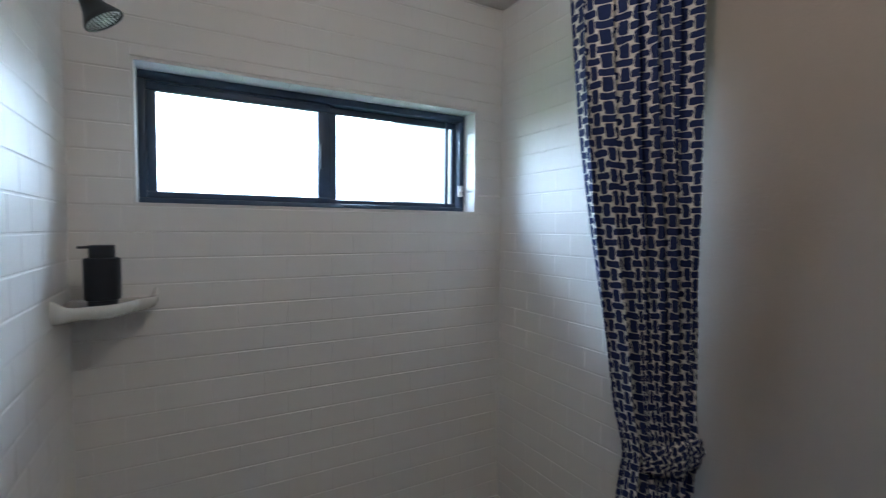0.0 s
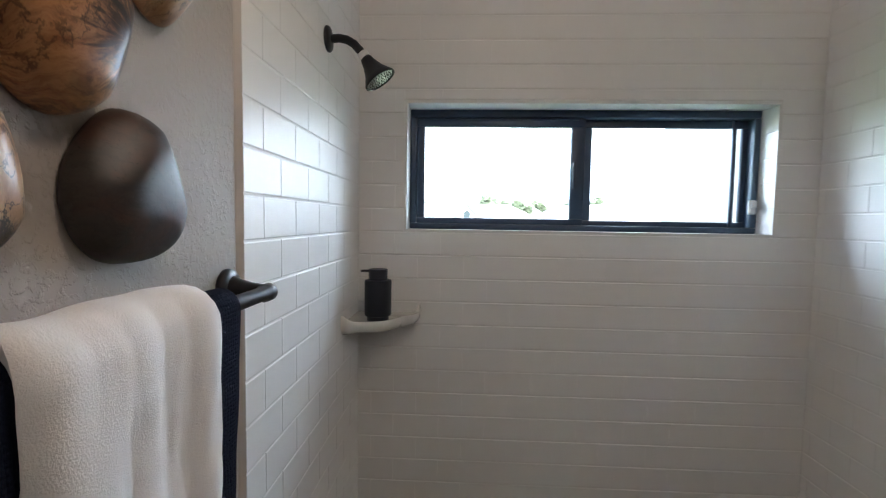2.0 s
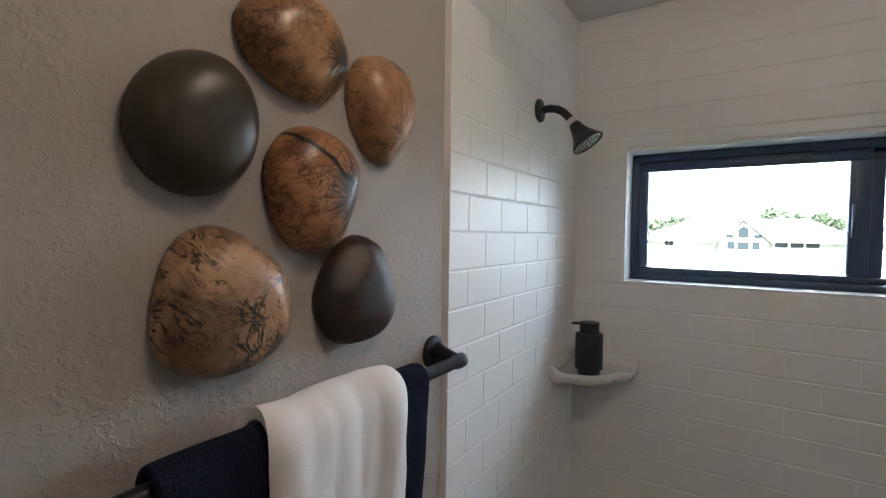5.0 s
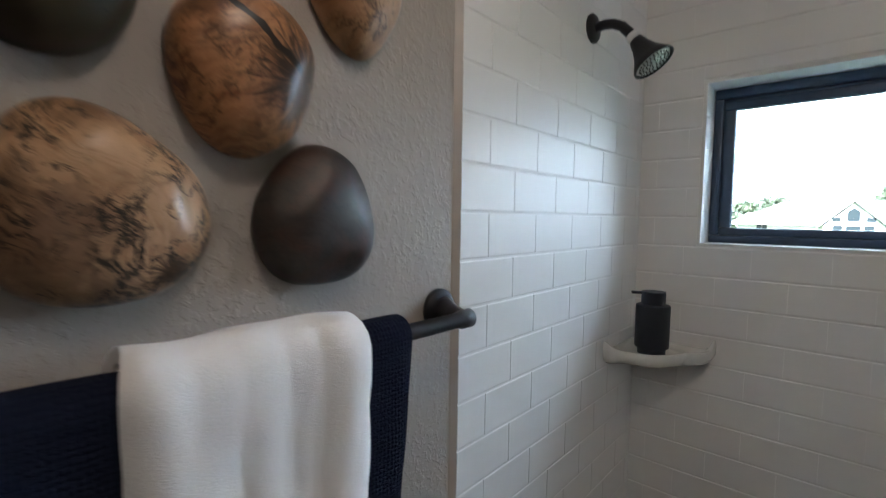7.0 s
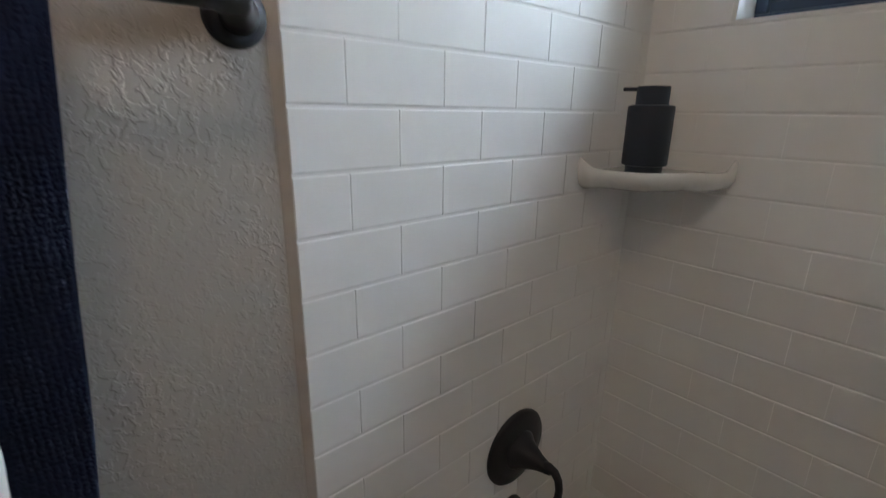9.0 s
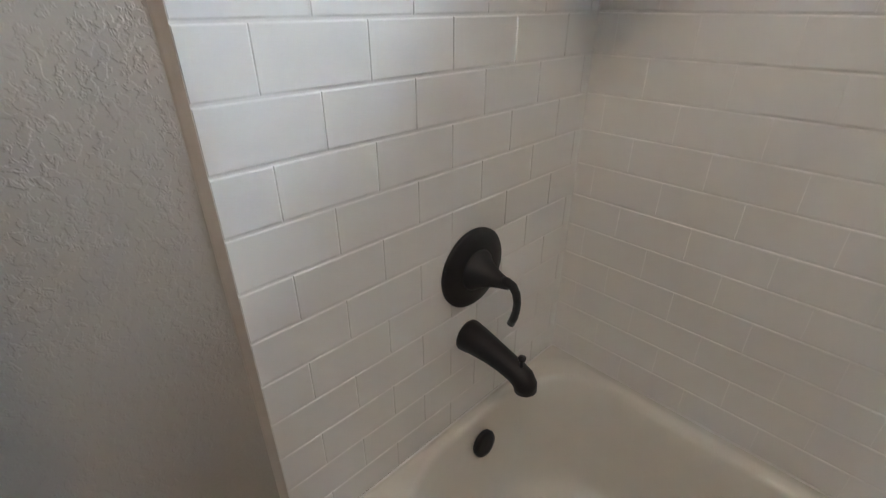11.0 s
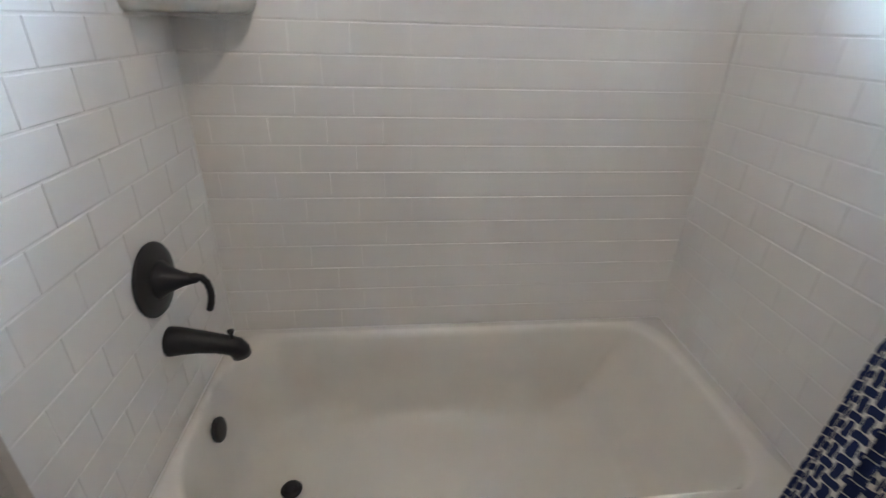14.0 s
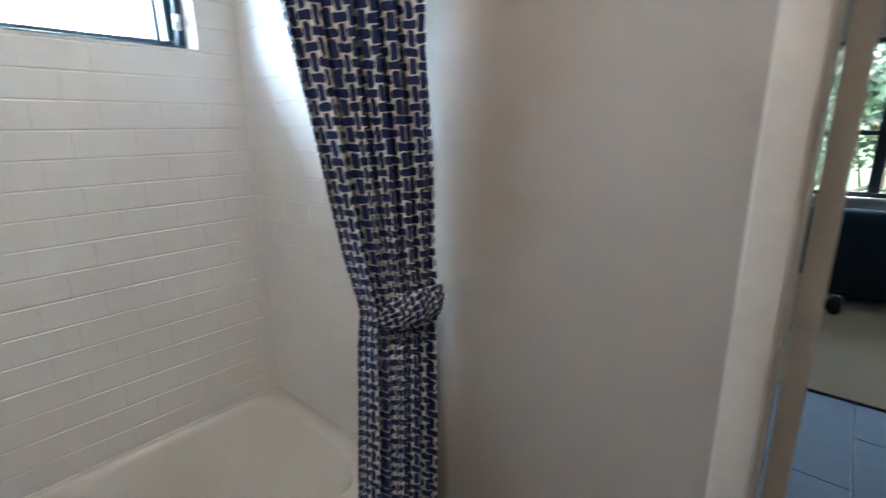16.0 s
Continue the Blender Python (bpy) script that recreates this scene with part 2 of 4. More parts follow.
TILE, GROUT = make_tile(), make_grout()
PAINT = make_paint("greige_textured_paint", (0.390, 0.350, 0.308))
# same paint, smoother, with the right wall's dimmer light darkened into its colour
PAINT_SHADED = make_paint("greige_smooth_shaded_paint", (0.360, 0.318, 0.280), 0.4)
CEIL = make_paint("ceiling_paint", (0.78, 0.76, 0.73), 0.7)
TRIM = make_plain("cream_trim_paint", (0.52, 0.47, 0.41), 0.4, 0.03)
CAULK = make_plain("beige_edge_caulk", (0.56, 0.51, 0.46), 0.6, 0.05)
REVEAL = make_plain("white_reveal", (0.80, 0.79, 0.775), 0.35, 0.03)
BLACK = make_plain("matte_black_metal", (0.011, 0.012, 0.016), 0.46, 0.03, 40.0)
# blue-grey glare haze is mixed into the black of the frame
WINFRAME = make_plain("hazed_black_window_frame", (0.045, 0.072, 0.125), 0.42, 0.02, 20.0)
# the bottle's black carries a bluish glare in its base colour
BOTTLE = make_plain("hazed_matte_black_ceramic", (0.013, 0.017, 0.027), 0.5, 0.03, 50.0)
CHROME = make_plain("pale_nozzle_plate", (0.55, 0.55, 0.55), 0.3, 0.0, 30.0, 0.6)
KNOB = mat("dark_bronze", (0.012, 0.010, 0.009), 0.5, 0.0, 0.15)
RUBBER = make_plain("dark_nozzle", (0.03, 0.03, 0.03), 0.6, 0.0)
PLASTIC = make_plain("white_plastic", (0.75, 0.75, 0.76), 0.35, 0.0)
ENAMEL = make_plain("white_tub_enamel", (0.78, 0.76, 0.71), 0.05, 0.0, 5.0)
CERAMIC = make_plain("white_ceramic", (0.76, 0.75, 0.72), 0.15, 0.02, 8.0)
WHITE_TOWEL = make_towel("white_terry", (0.90, 0.865, 0.86), 650.0, 0.38)
NAVY_TOWEL = make_towel("navy_waffle_cotton", (0.012, 0.016, 0.034), 500.0, 0.85, True)
THREAD = make_plain("black_embroidery", (0.012, 0.012, 0.014), 0.8, 0.1, 200.0)
CURTAIN = make_curtain()
GLASS = make_glass()
FLOOR_TILE = make_plain("grey_floor_tile", (0.13, 0.12, 0.115), 0.35, 0.05, 6.0)
PLANK = make_plank()
RUG = make_towel("tan_woven_rug", (0.30, 0.22, 0.14), 260.0, 0.6)
SOFA = make_towel("dark_blue_upholstery", (0.020, 0.030, 0.042), 260.0, 0.4)
STUCCO = make_plain("white_stucco", (0.72, 0.71, 0.68), 0.8, 0.1, 3.0)
ROOF = make_plain("pale_grey_shingle", (0.42, 0.41, 0.40), 0.8, 0.2, 2.0)
HOUSE_GLASS = make_plain("dark_house_glass", (0.020, 0.032, 0.038), 0.3, 0.0)
SLATE = make_plain("slate_blue_shingle", (0.034, 0.041, 0.060), 0.85, 0.2, 2.0)
GRASS = make_plain("lawn", (0.09, 0.13, 0.045), 0.9, 0.3, 1.0)
BARK = make_plain("brown_bark", (0.12, 0.085, 0.06), 0.9, 0.4, 12.0)
# leaf greens are paled to imitate haze in front of the trees
LEAF = make_leaf("hazed_green_leaf", (0.10, 0.13, 0.075), (0.17, 0.20, 0.125))
LAMP_GLOW = bpy.data.materials.new("lamp_glow")
LAMP_GLOW.use_nodes = True
LAMP_GLOW.node_tree.nodes["Principled BSDF"].inputs["Emission Color"].default_value = (1.0, 0.72, 0.48, 1)
LAMP_GLOW.node_tree.nodes["Principled BSDF"].inputs["Emission Strength"].default_value = 1.0
W_PALE = make_wood("pale_spalted_wood", (0.47, 0.290, 0.155), (0.31, 0.165, 0.078), (0.10, 0.048, 0.026), 1.0, 1.3, 15.0, None, 0.25, 1.0, (0.040, -0.052, 0.024), 0.9)
W_RED = make_wood("reddish_spalted_wood", (0.44, 0.215, 0.090), (0.22, 0.080, 0.032), (0.085, 0.034, 0.017), 0.65, 4.1, 13.0, (0.6, 0.8, 0.022, -0.086, 0.030, 0.0034), 0.23, 0.5, (0.040, -0.010, 0.072))
W_TAN = make_wood("tan_spalted_wood", (0.46, 0.255, 0.112), (0.28, 0.132, 0.056), (0.12, 0.054, 0.025), 0.65, 7.7, 12.0, (0.99, 0.10, 0.042, 0.004, 0.075, 0.0026), 0.22, 0.4, (0.040, -0.008, 0.042))
W_BLOND = make_wood("blond_smooth_wood", (0.47, 0.265, 0.128), (0.34, 0.165, 0.072), (0.24, 0.11, 0.050), 0.75, 2.6, 14.0, None, 0.27, 0.3, (0.018, 0.066, 0.022))
W_OLIVE = make_wood("olive_stained_wood", (0.044, 0.036, 0.019), (0.033, 0.027, 0.014), (0.032, 0.020, 0.010), 0.0, 3.4, 9.0, None, 0.30, 0.0, None, 0.9)
W_EBONY = make_wood("ebonised_wood", (0.044, 0.035, 0.029), (0.027, 0.025, 0.023), (0.070, 0.030, 0.018), 0.3, 5.2, 14.0, None, 0.36, 0.35, None, 0.9)

# ---- mesh helpers ----


def finish(bm, name, material, smooth=True):
    me = bpy.data.meshes.new(name)
    bmesh.ops.recalc_face_normals(bm, faces=bm.faces[:])
    bm.to_mesh(me)
    bm.free()
    for m in (material if isinstance(material, (list, tuple)) else [material]):
        me.materials.append(m)
    if smooth:
        for p in me.polygons:
            p.use_smooth = True
    return me


def part(name, bm, material, parent=None, label="", smooth=True):
    ob = new(name, finish(bm, name, material, smooth))
    ob.parent = parent
    if label:
        ob["label"] = label
    return ob


def thing(name, at, label, category, group="", kind=""):
    ob = new(name)
    ob.location = at
    ob.empty_display_size = 0.05
    return tagged(ob, label, category, group, kind)


def box_bm(x0, y0, z0, x1, y1, z1, bevel=0.0, seg=2):
    bm = bmesh.new()
    bmesh.ops.create_cube(bm, size=1.0)
    for v in bm.verts:
        v.co = Vector(((x0 + x1) / 2 + v.co.x * (x1 - x0), (y0 + y1) / 2 + v.co.y * (y1 - y0), (z0 + z1) / 2 + v.co.z * (z1 - z0)))
    if bevel:
        bmesh.ops.bevel(bm, geom=bm.edges[:], offset=bevel, segments=seg, profile=0.5, affect="EDGES")
    return bm


def add_box(bm, x0, y0, z0, x1, y1, z1):
    vs = [bm.verts.new((x, y, z)) for x in (x0, x1) for y in (y0, y1) for z in (z0, z1)]
    for f in ((0, 1, 3, 2), (4, 6, 7, 5), (0, 4, 5, 1), (2, 3, 7, 6), (0, 2, 6, 4), (1, 5, 7, 3)):
        bm.faces.new([vs[i] for i in f])


def sweep_bm(path, radii, sides=20, squash=1.0, cap=True):
    """A tube along a path of points with a radius at each."""
    bm = bmesh.new()
    pts = [Vector(p) for p in path]
    rings = []
    up = Vector((0, 1, 0))
    for i, p in enumerate(pts):
        d = (pts[min(i + 1, len(pts) - 1)] - pts[max(i - 1, 0)]).normalized()
        side = d.cross(up)
        if side.length < 1e-3:
            side = d.cross(Vector((0, 0, 1)))
        side.normalize()
        top = side.cross(d).normalized()
        rings.append([bm.verts.new(p + radii[i] * (math.cos(a) * side + squash * math.sin(a) * top))
                      for a in (2 * math.pi * k / sides for k in range(sides))])
    for a, b in zip(rings, rings[1:]):
        for k in range(sides):
            bm.faces.new((a[k], a[(k + 1) % sides], b[(k + 1) % sides], b[k]))
    if cap:
        bm.faces.new(rings[0])
        bm.faces.new(rings[-1])
    return bm


def lathe_bm(profile, axis="Z", sides=40, squash=1.0):
    """A turned shape: profile of (distance along the axis, radius)."""
    ends = {"Z": (0, 0, 1), "X": (1, 0, 0), "Y": (0, 1, 0)}[axis]
    d = Vector(ends)
    a0 = Vector((1, 0, 0)) if axis != "X" else Vector((0, 1, 0))
    b0 = d.cross(a0)
    bm = bmesh.new()
    rings = [[bm.verts.new(d * h + max(r, 1e-4) * (math.cos(t) * a0 + squash * math.sin(t) * b0))
              for t in (2 * math.pi * k / sides for k in range(sides))] for h, r in profile]
    for a, b in zip(rings, rings[1:]):
        for k in range(sides):
            bm.faces.new((a[k], a[(k + 1) % sides], b[(k + 1) % sides], b[k]))
    bm.faces.new(rings[0])
    bm.faces.new(rings[-1])
    return bm


def auto_smooth(ob, angle=40):
    me = ob.data
    cosine = math.cos(radians(angle))
    faces = {}
    for p in me.polygons:
        for k in p.edge_keys:
            faces.setdefault(k, []).append(p.normal)
    sharp = [k for k, ns in faces.items() if len(ns) == 2 and ns[0].dot(ns[1]) < cosine]
    sharp = set(sharp)
    for e in me.edges:
        if tuple(sorted(e.vertices)) in sharp:
            e.use_edge_sharp = True
    return ob


# ---- the room ----
X1 = 1.477          # face of the tiles on the end wall
EDGE = -0.80        # where the tiles stop on the side walls
RIM = 0.383         # top of the tub
CEILING = 2.490
TILE_T = 0.008
WX0, WX1, WZ0, WZ1 = 0.158, 1.344, 1.632, 2.050   # window opening
REAR = -3.2
DOOR_Y0, DOOR_Y1, DOOR_H = -2.39, -1.58, 2.06


def structure(name, bm, material, label, category, smooth=False):
    return tagged(part(name, bm, material, None, "", smooth), label, category, "", "structure")


bm = bmesh.new()
for b in ((-0.15, 0.008, 0.0, X1 + 0.14, 0.15, WZ0 - 0.006), (-0.15, 0.008, WZ1 + 0.006, X1 + 0.14, 0.15, 2.7),
          (-0.15, 0.008, WZ0 - 0.006, WX0 - 0.006, 0.15, WZ1 + 0.006), (WX1 + 0.006, 0.008, WZ0 - 0.006, X1 + 0.14, 0.15, WZ1 + 0.006)):
    add_box(bm, *b)
wall_back = structure("wall_back", bm, GROUT, "white grouted shower wall with a wide window opening", "wall")
bm = bmesh.new()
add_box(bm, -0.15, REAR, 0.0, -0.008, 0.0, 2.7)
wall_left = structure("wall_left", bm, PAINT, "greige textured wall, tiled white beside the tub", "wall")
bm = bmesh.new()
add_box(bm, X1 + 0.008, DOOR_Y1 + 0.018, 0.0, X1 + 0.128, 0.0, 2.7)
add_box(bm, X1 + 0.008, REAR, 0.0, X1 + 0.128, DOOR_Y0 - 0.018, 2.7)
add_box(bm, X1 + 0.008, DOOR_Y0 - 0.018, DOOR_H + 0.018, X1 + 0.128, DOOR_Y1 + 0.018, 2.7)
wall_right = structure("wall_right", bm, PAINT_SHADED, "greige painted wall with a doorway, tiled beside the tub", "wall")
structure("wall_rear", box_bm(-0.15, REAR - 0.12, 0, X1 + 0.128, REAR, 2.7), PAINT, "plain greige painted rear bathroom wall", "wall")
structure("ceiling", box_bm(-0.15, REAR, CEILING, X1 + 0.128, 0.0, 2.62), CEIL, "off-white lightly textured bathroom ceiling", "ceiling")
floor = structure("floor", box_bm(-0.008, REAR, -0.12, X1 + 0.14, 0.0, -0.004), GROUT, "grey tiled bathroom floor", "floor")

# grout bed under the tiles of the side walls
structure("grout_bed_left", box_bm(-0.0078, EDGE, RIM + 0.002, -0.0012, 0.008, CEILING - 0.001), GROUT, "white grout bed behind the wall tiles", "grout")
structure("grout_bed_right", box_bm(X1 + 0.0012, EDGE, RIM + 0.002, X1 + 0.0078, 0.008, CEILING - 0.001), GROUT, "white grout bed behind the wall tiles", "grout")
bm = bmesh.new()
for b in ((0.0, RIM + 0.002, X1, WZ0 - 0.007), (0.0, WZ1 + 0.007, X1, CEILING - 0.001), (0.0, WZ0 - 0.007, WX0 - 0.007, WZ1 + 0.007), (WX1 + 0.007, WZ0 - 0.007, X1, WZ1 + 0.007)):
    add_box(bm, b[0] - 0.001, 0.0020, b[1], b[2] + 0.001, 0.0075, b[3])
structure("grout_bed_back", bm, GROUT, "white grout bed behind the wall tiles", "grout")

def caulk_bead(a, b, u, v, size=0.0045):
    """A three-sided bead from a to b, lying in the corner between the directions u and v."""
    bm = bmesh.new()
    a, b, u, v = Vector(a), Vector(b), Vector(u) * size, Vector(v) * size
    one = [bm.verts.new(p) for p in (a - (u + v) * 0.6, a + u, a + (u + v) * 0.58, a + v)]
    two = [bm.verts.new(p) for p in (b - (u + v) * 0.6, b + u, b + (u + v) * 0.58, b + v)]
    for k in range(4):
        q = (k + 1) % 4
        bm.faces.new((one[k], one[q], two[q], two[k]))
    bm.faces.new(one)
    bm.faces.new(two)
    return bm


for name, a, b, u, v in (("caulk_corner_left", (0, 0, RIM), (0, 0, CEILING), (1, 0, 0), (0, -1, 0)), ("caulk_corner_right", (X1, 0, RIM), (X1, 0, CEILING), (-1, 0, 0), (0, -1, 0)),
                         ("caulk_tub_back", (0, 0, RIM - 0.001), (X1, 0, RIM - 0.001), (0, -1, 0), (0, 0, 1)), ("caulk_tub_left", (0, -0.750, RIM - 0.001), (0, 0, RIM - 0.001), (1, 0, 0), (0, 0, 1)),
                         ("caulk_tub_right", (X1, -0.750, RIM - 0.001), (X1, 0, RIM - 0.001), (-1, 0, 0), (0, 0, 1))):
    structure(name, caulk_bead(a, b, u, v, 0.004 if "tub" in name else 0.002), REVEAL, "smooth white caulk bead in the corner", "caulk")


def edge_bead(x_wall, x_tile):
    """Slanting caulk bead from the painted wall up to the face of the tiles."""
    bm = bmesh.new()
    prof = [(x_wall, EDGE - 0.0125), (x_wall * 0.72 + x_tile * 0.28, EDGE - 0.0095), (x_wall * 0.12 + x_tile * 0.88, EDGE - 0.0018), (x_tile, EDGE - 0.0002), (x_wall, EDGE - 0.0002)]
    low = [bm.verts.new((x, y, 0.0)) for x, y in prof]
    high = [bm.verts.new((x, y, CEILING - 0.001)) for x, y in prof]
    for k in range(len(prof)):
        q = (k + 1) % len(prof)
        bm.faces.new((low[k], low[q], high[q], high[k]))
    bm.faces.new(low)
    bm.faces.new(high)
    return bm


structure("trim_left", edge_bead(-0.0086, -0.0004), CAULK, "beige painted edge bead beside the tiles", "trim")
structure("trim_right", edge_bead(X1 + 0.0086, X1 + 0.0004), CAULK, "beige painted edge bead beside the tiles", "trim")

# ---- shower window ----
FY0, FY1 = 0.085, 0.140


def bar(name, x0, z0, x1, z1, y0, y1, parent, material=WINFRAME, bevel=0.004):
    return auto_smooth(part(name, box_bm(x0, y0, z0, x1, y1, z1, bevel), material, parent))


window = thing("window_1", (0.75, 0.1, WZ0), "wide black-framed sliding window in a white reveal", "window", "", "structure")
window.matrix_world = Matrix.Identity(4)
bm = bmesh.new()
add_box(bm, WX0 - 0.006, 0.0010, WZ1 - 0.002, WX1 + 0.006, 0.149, WZ1 + 0.006)
add_box(bm, WX0 - 0.006, 0.0010, WZ0 - 0.006, WX1 + 0.006, 0.149, WZ0)
add_box(bm, WX0 - 0.006, 0.0010, WZ0, WX0 + 0.001, 0.149, WZ1 - 0.002)
add_box(bm, WX1 - 0.001, 0.0010, WZ0, WX1 + 0.006, 0.149, WZ1 - 0.002)
part("window_reveal", bm, GROUT, window, "white grouted window reveal", False)
for k in range(8):
    p, q = WX0 + (WX1 - WX0) * k / 8, WX0 + (WX1 - WX0) * (k + 1) / 8
    part("tile", box_bm(p + 0.0005, -0.0005, WZ1 - 0.004, q - 0.0005, 0.148, WZ1 - 0.001, 0.0008, 1), REVEAL, window, "", False)
    part("tile", box_bm(p + 0.0002, -0.0005, WZ0 - 0.001, q - 0.0002, 0.148, WZ0 + 0.002, 0.0008, 1), REVEAL, window, "", False)
for k in range(5):
    p, q = WZ0 + 0.002 + 0.0824 * k, WZ0 + 0.002 + 0.0824 * (k + 1)
    part("tile", box_bm(WX0, -0.0005, p + 0.0005, WX0 + 0.003, 0.148, q - 0.0005, 0.0008, 1), REVEAL, window, "", False)
    part("tile", box_bm(WX1 - 0.003, -0.0005, p + 0.0005, WX1, 0.148, q - 0.0005, 0.0008, 1), REVEAL, window, "", False)
a, b, c, d = WX0 + 0.003, WX1 - 0.003, WZ0 + 0.002, WZ1 - 0.004
bar("window_frame", a, d - 0.026, b, d, FY0, FY1, window)
bar("window_frame", a, c, b, c + 0.020, FY0, FY1, window)
bar("window_frame", a, c + 0.020, a + 0.022, d - 0.026, FY0, FY1, window)
bar("window_frame", b - 0.022, c + 0.020, b, d - 0.026, FY0, FY1, window)


def sash(x0, x1, z0, z1, y0, y1, left, right, top, bottom):
    s = part("sash", box_bm(x0, y0, z1 - top, x1, y1, z1, 0.003), WINFRAME, window)
    bar("rail", x0, z0, x1, z0 + bottom, y0, y1, s)
    bar("stile", x0, z0 + bottom, x0 + left, z1 - top, y0, y1, s)
    bar("stile", x1 - right, z0 + bottom, x1, z1 - top, y0, y1, s)
    g = part("pane", box_bm(x0 + left, (y0 + y1) / 2 - 0.003, z0 + bottom, x1 - right, (y0 + y1) / 2 + 0.003, z1 - top), GLASS, s, "", False)
    g.visible_shadow = False


sash(a + 0.022, 0.762, c + 0.020, d - 0.026, 0.095, 0.121, 0.028, 0.046, 0.030, 0.021)
sash(0.744, b - 0.022, c + 0.020, d - 0.026, 0.122, 0.139, 0.050, 0.018, 0.026, 0.018)
bar("interlock", 1.262, c + 0.020, 1.276, d - 0.026, 0.108, 0.120, window)
bar("bead", a + 0.026, d - 0.034, 0.74, d - 0.030, 0.088, 0.094, window, WINFRAME, 0.001)
latch = part("latch", box_bm(1.308, 0.074, 1.700, 1.332, 0.086, 1.748, 0.004), PLASTIC, window, "small white plastic latch")
part("latch_lever", box_bm(1.313, 0.062, 1.722, 1.327, 0.076, 1.744, 0.003), PLASTIC, latch)
bar("pull", 0.722, 1.78, 0.732, 1.87, 0.085, 0.096, window, WINFRAME, 0.003)

# ---- doorway and door ----
door_1 = thing("door_1", (X1, DOOR_Y1, 0), "cream-painted door frame with the door swung open", "door", "", "structure")
door_1.matrix_world = Matrix.Identity(4)
JX0, JX1 = X1 + 0.006, X1 + 0.130
part("jamb", box_bm(JX0, DOOR_Y1, 0.0, JX1, DOOR_Y1 + 0.018, DOOR_H, 0.002), TRIM, door_1)
part("jamb", box_bm(JX0, DOOR_Y0 - 0.018, 0.0, JX1, DOOR_Y0, DOOR_H, 0.002), TRIM, door_1)
part("head_jamb", box_bm(JX0, DOOR_Y0 - 0.018, DOOR_H, JX1, DOOR_Y1 + 0.018, DOOR_H + 0.018, 0.002), TRIM, door_1)
for y0, y1 in ((DOOR_Y1 + 0.006, DOOR_Y1 + 0.064), (DOOR_Y0 - 0.064, DOOR_Y0 - 0.006)):
    part("casing", box_bm(X1 - 0.006, y0, 0.0, X1 + 0.0078, y1, DOOR_H + 0.006, 0.004), TRIM, door_1)
part("casing", box_bm(X1 - 0.006, DOOR_Y0 - 0.064, DOOR_H + 0.007, X1 + 0.0078, DOOR_Y1 + 0.064, DOOR_H + 0.066, 0.004), TRIM, door_1)
SWING = Matrix.Translation((JX1 + 0.006, DOOR_Y1 - 0.004, 0)) @ Matrix.Rotation(radians(2.6), 4, "Z") @ Matrix.Translation((-JX1 - 0.006, -DOOR_Y1 + 0.004, 0))
leaf_bm = box_bm(JX1 + 0.006, DOOR_Y1 - 0.040, 0.012, JX1 + 0.79, DOOR_Y1 - 0.004, DOOR_H - 0.004, 0.002)
leaf_bm.transform(SWING)
leaf = part("door_leaf", leaf_bm, TRIM, door_1)
for z in (0.22, 1.09, 1.86):
    h = part("hinge", box_bm(JX1 + 0.0035, DOOR_Y1 - 0.034, z - 0.045, JX1 + 0.0065, DOOR_Y1 - 0.002, z + 0.045, 0.001), TRIM, door_1, "paint-covered hinge")
    kn = lathe_bm([(z - 0.045, 0.0055), (z + 0.045, 0.0055)], "Z", 12)
    bmesh.ops.translate(kn, verts=kn.verts[:], vec=(JX1 + 0.004, DOOR_Y1 + 0.004, 0))
    part("knuckle", kn, TRIM, h)
kb = lathe_bm([(0.0, 0.030), (0.006, 0.030), (0.008, 0.012), (0.030, 0.011), (0.040, 0.026), (0.055, 0.029), (0.064, 0.020), (0.066, 0.0)], "Y", 24)
bmesh.ops.scale(kb, verts=kb.verts[:], vec=(1, -1, 1))
bmesh.ops.translate(kb, verts=kb.verts[:], vec=(JX1 + 0.73, DOOR_Y1 - 0.040, 0.87))
kb.transform(SWING)
part("door_knob", kb, KNOB, door_1, "dark bronze door knob")

# ---- bathtub ----


def rounded_ring(x0, x1, y0, y1, rl, rr, ry, n=12):
    """An outline with elliptical corners: rl and rr along x at the two ends, ry along y."""
    pts = []
    for cx, cy, rx, a0 in ((x1 - rr, y1 - ry, rr, 0), (x0 + rl, y1 - ry, rl, 90), (x0 + rl, y0 + ry, rl, 180), (x1 - rr, y0 + ry, rr, 270)):
        for k in range(n + 1):
            t = radians(a0 + 90 * k / n)
            pts.append((cx + rx * math.cos(t), cy + ry * math.sin(t)))
    return pts


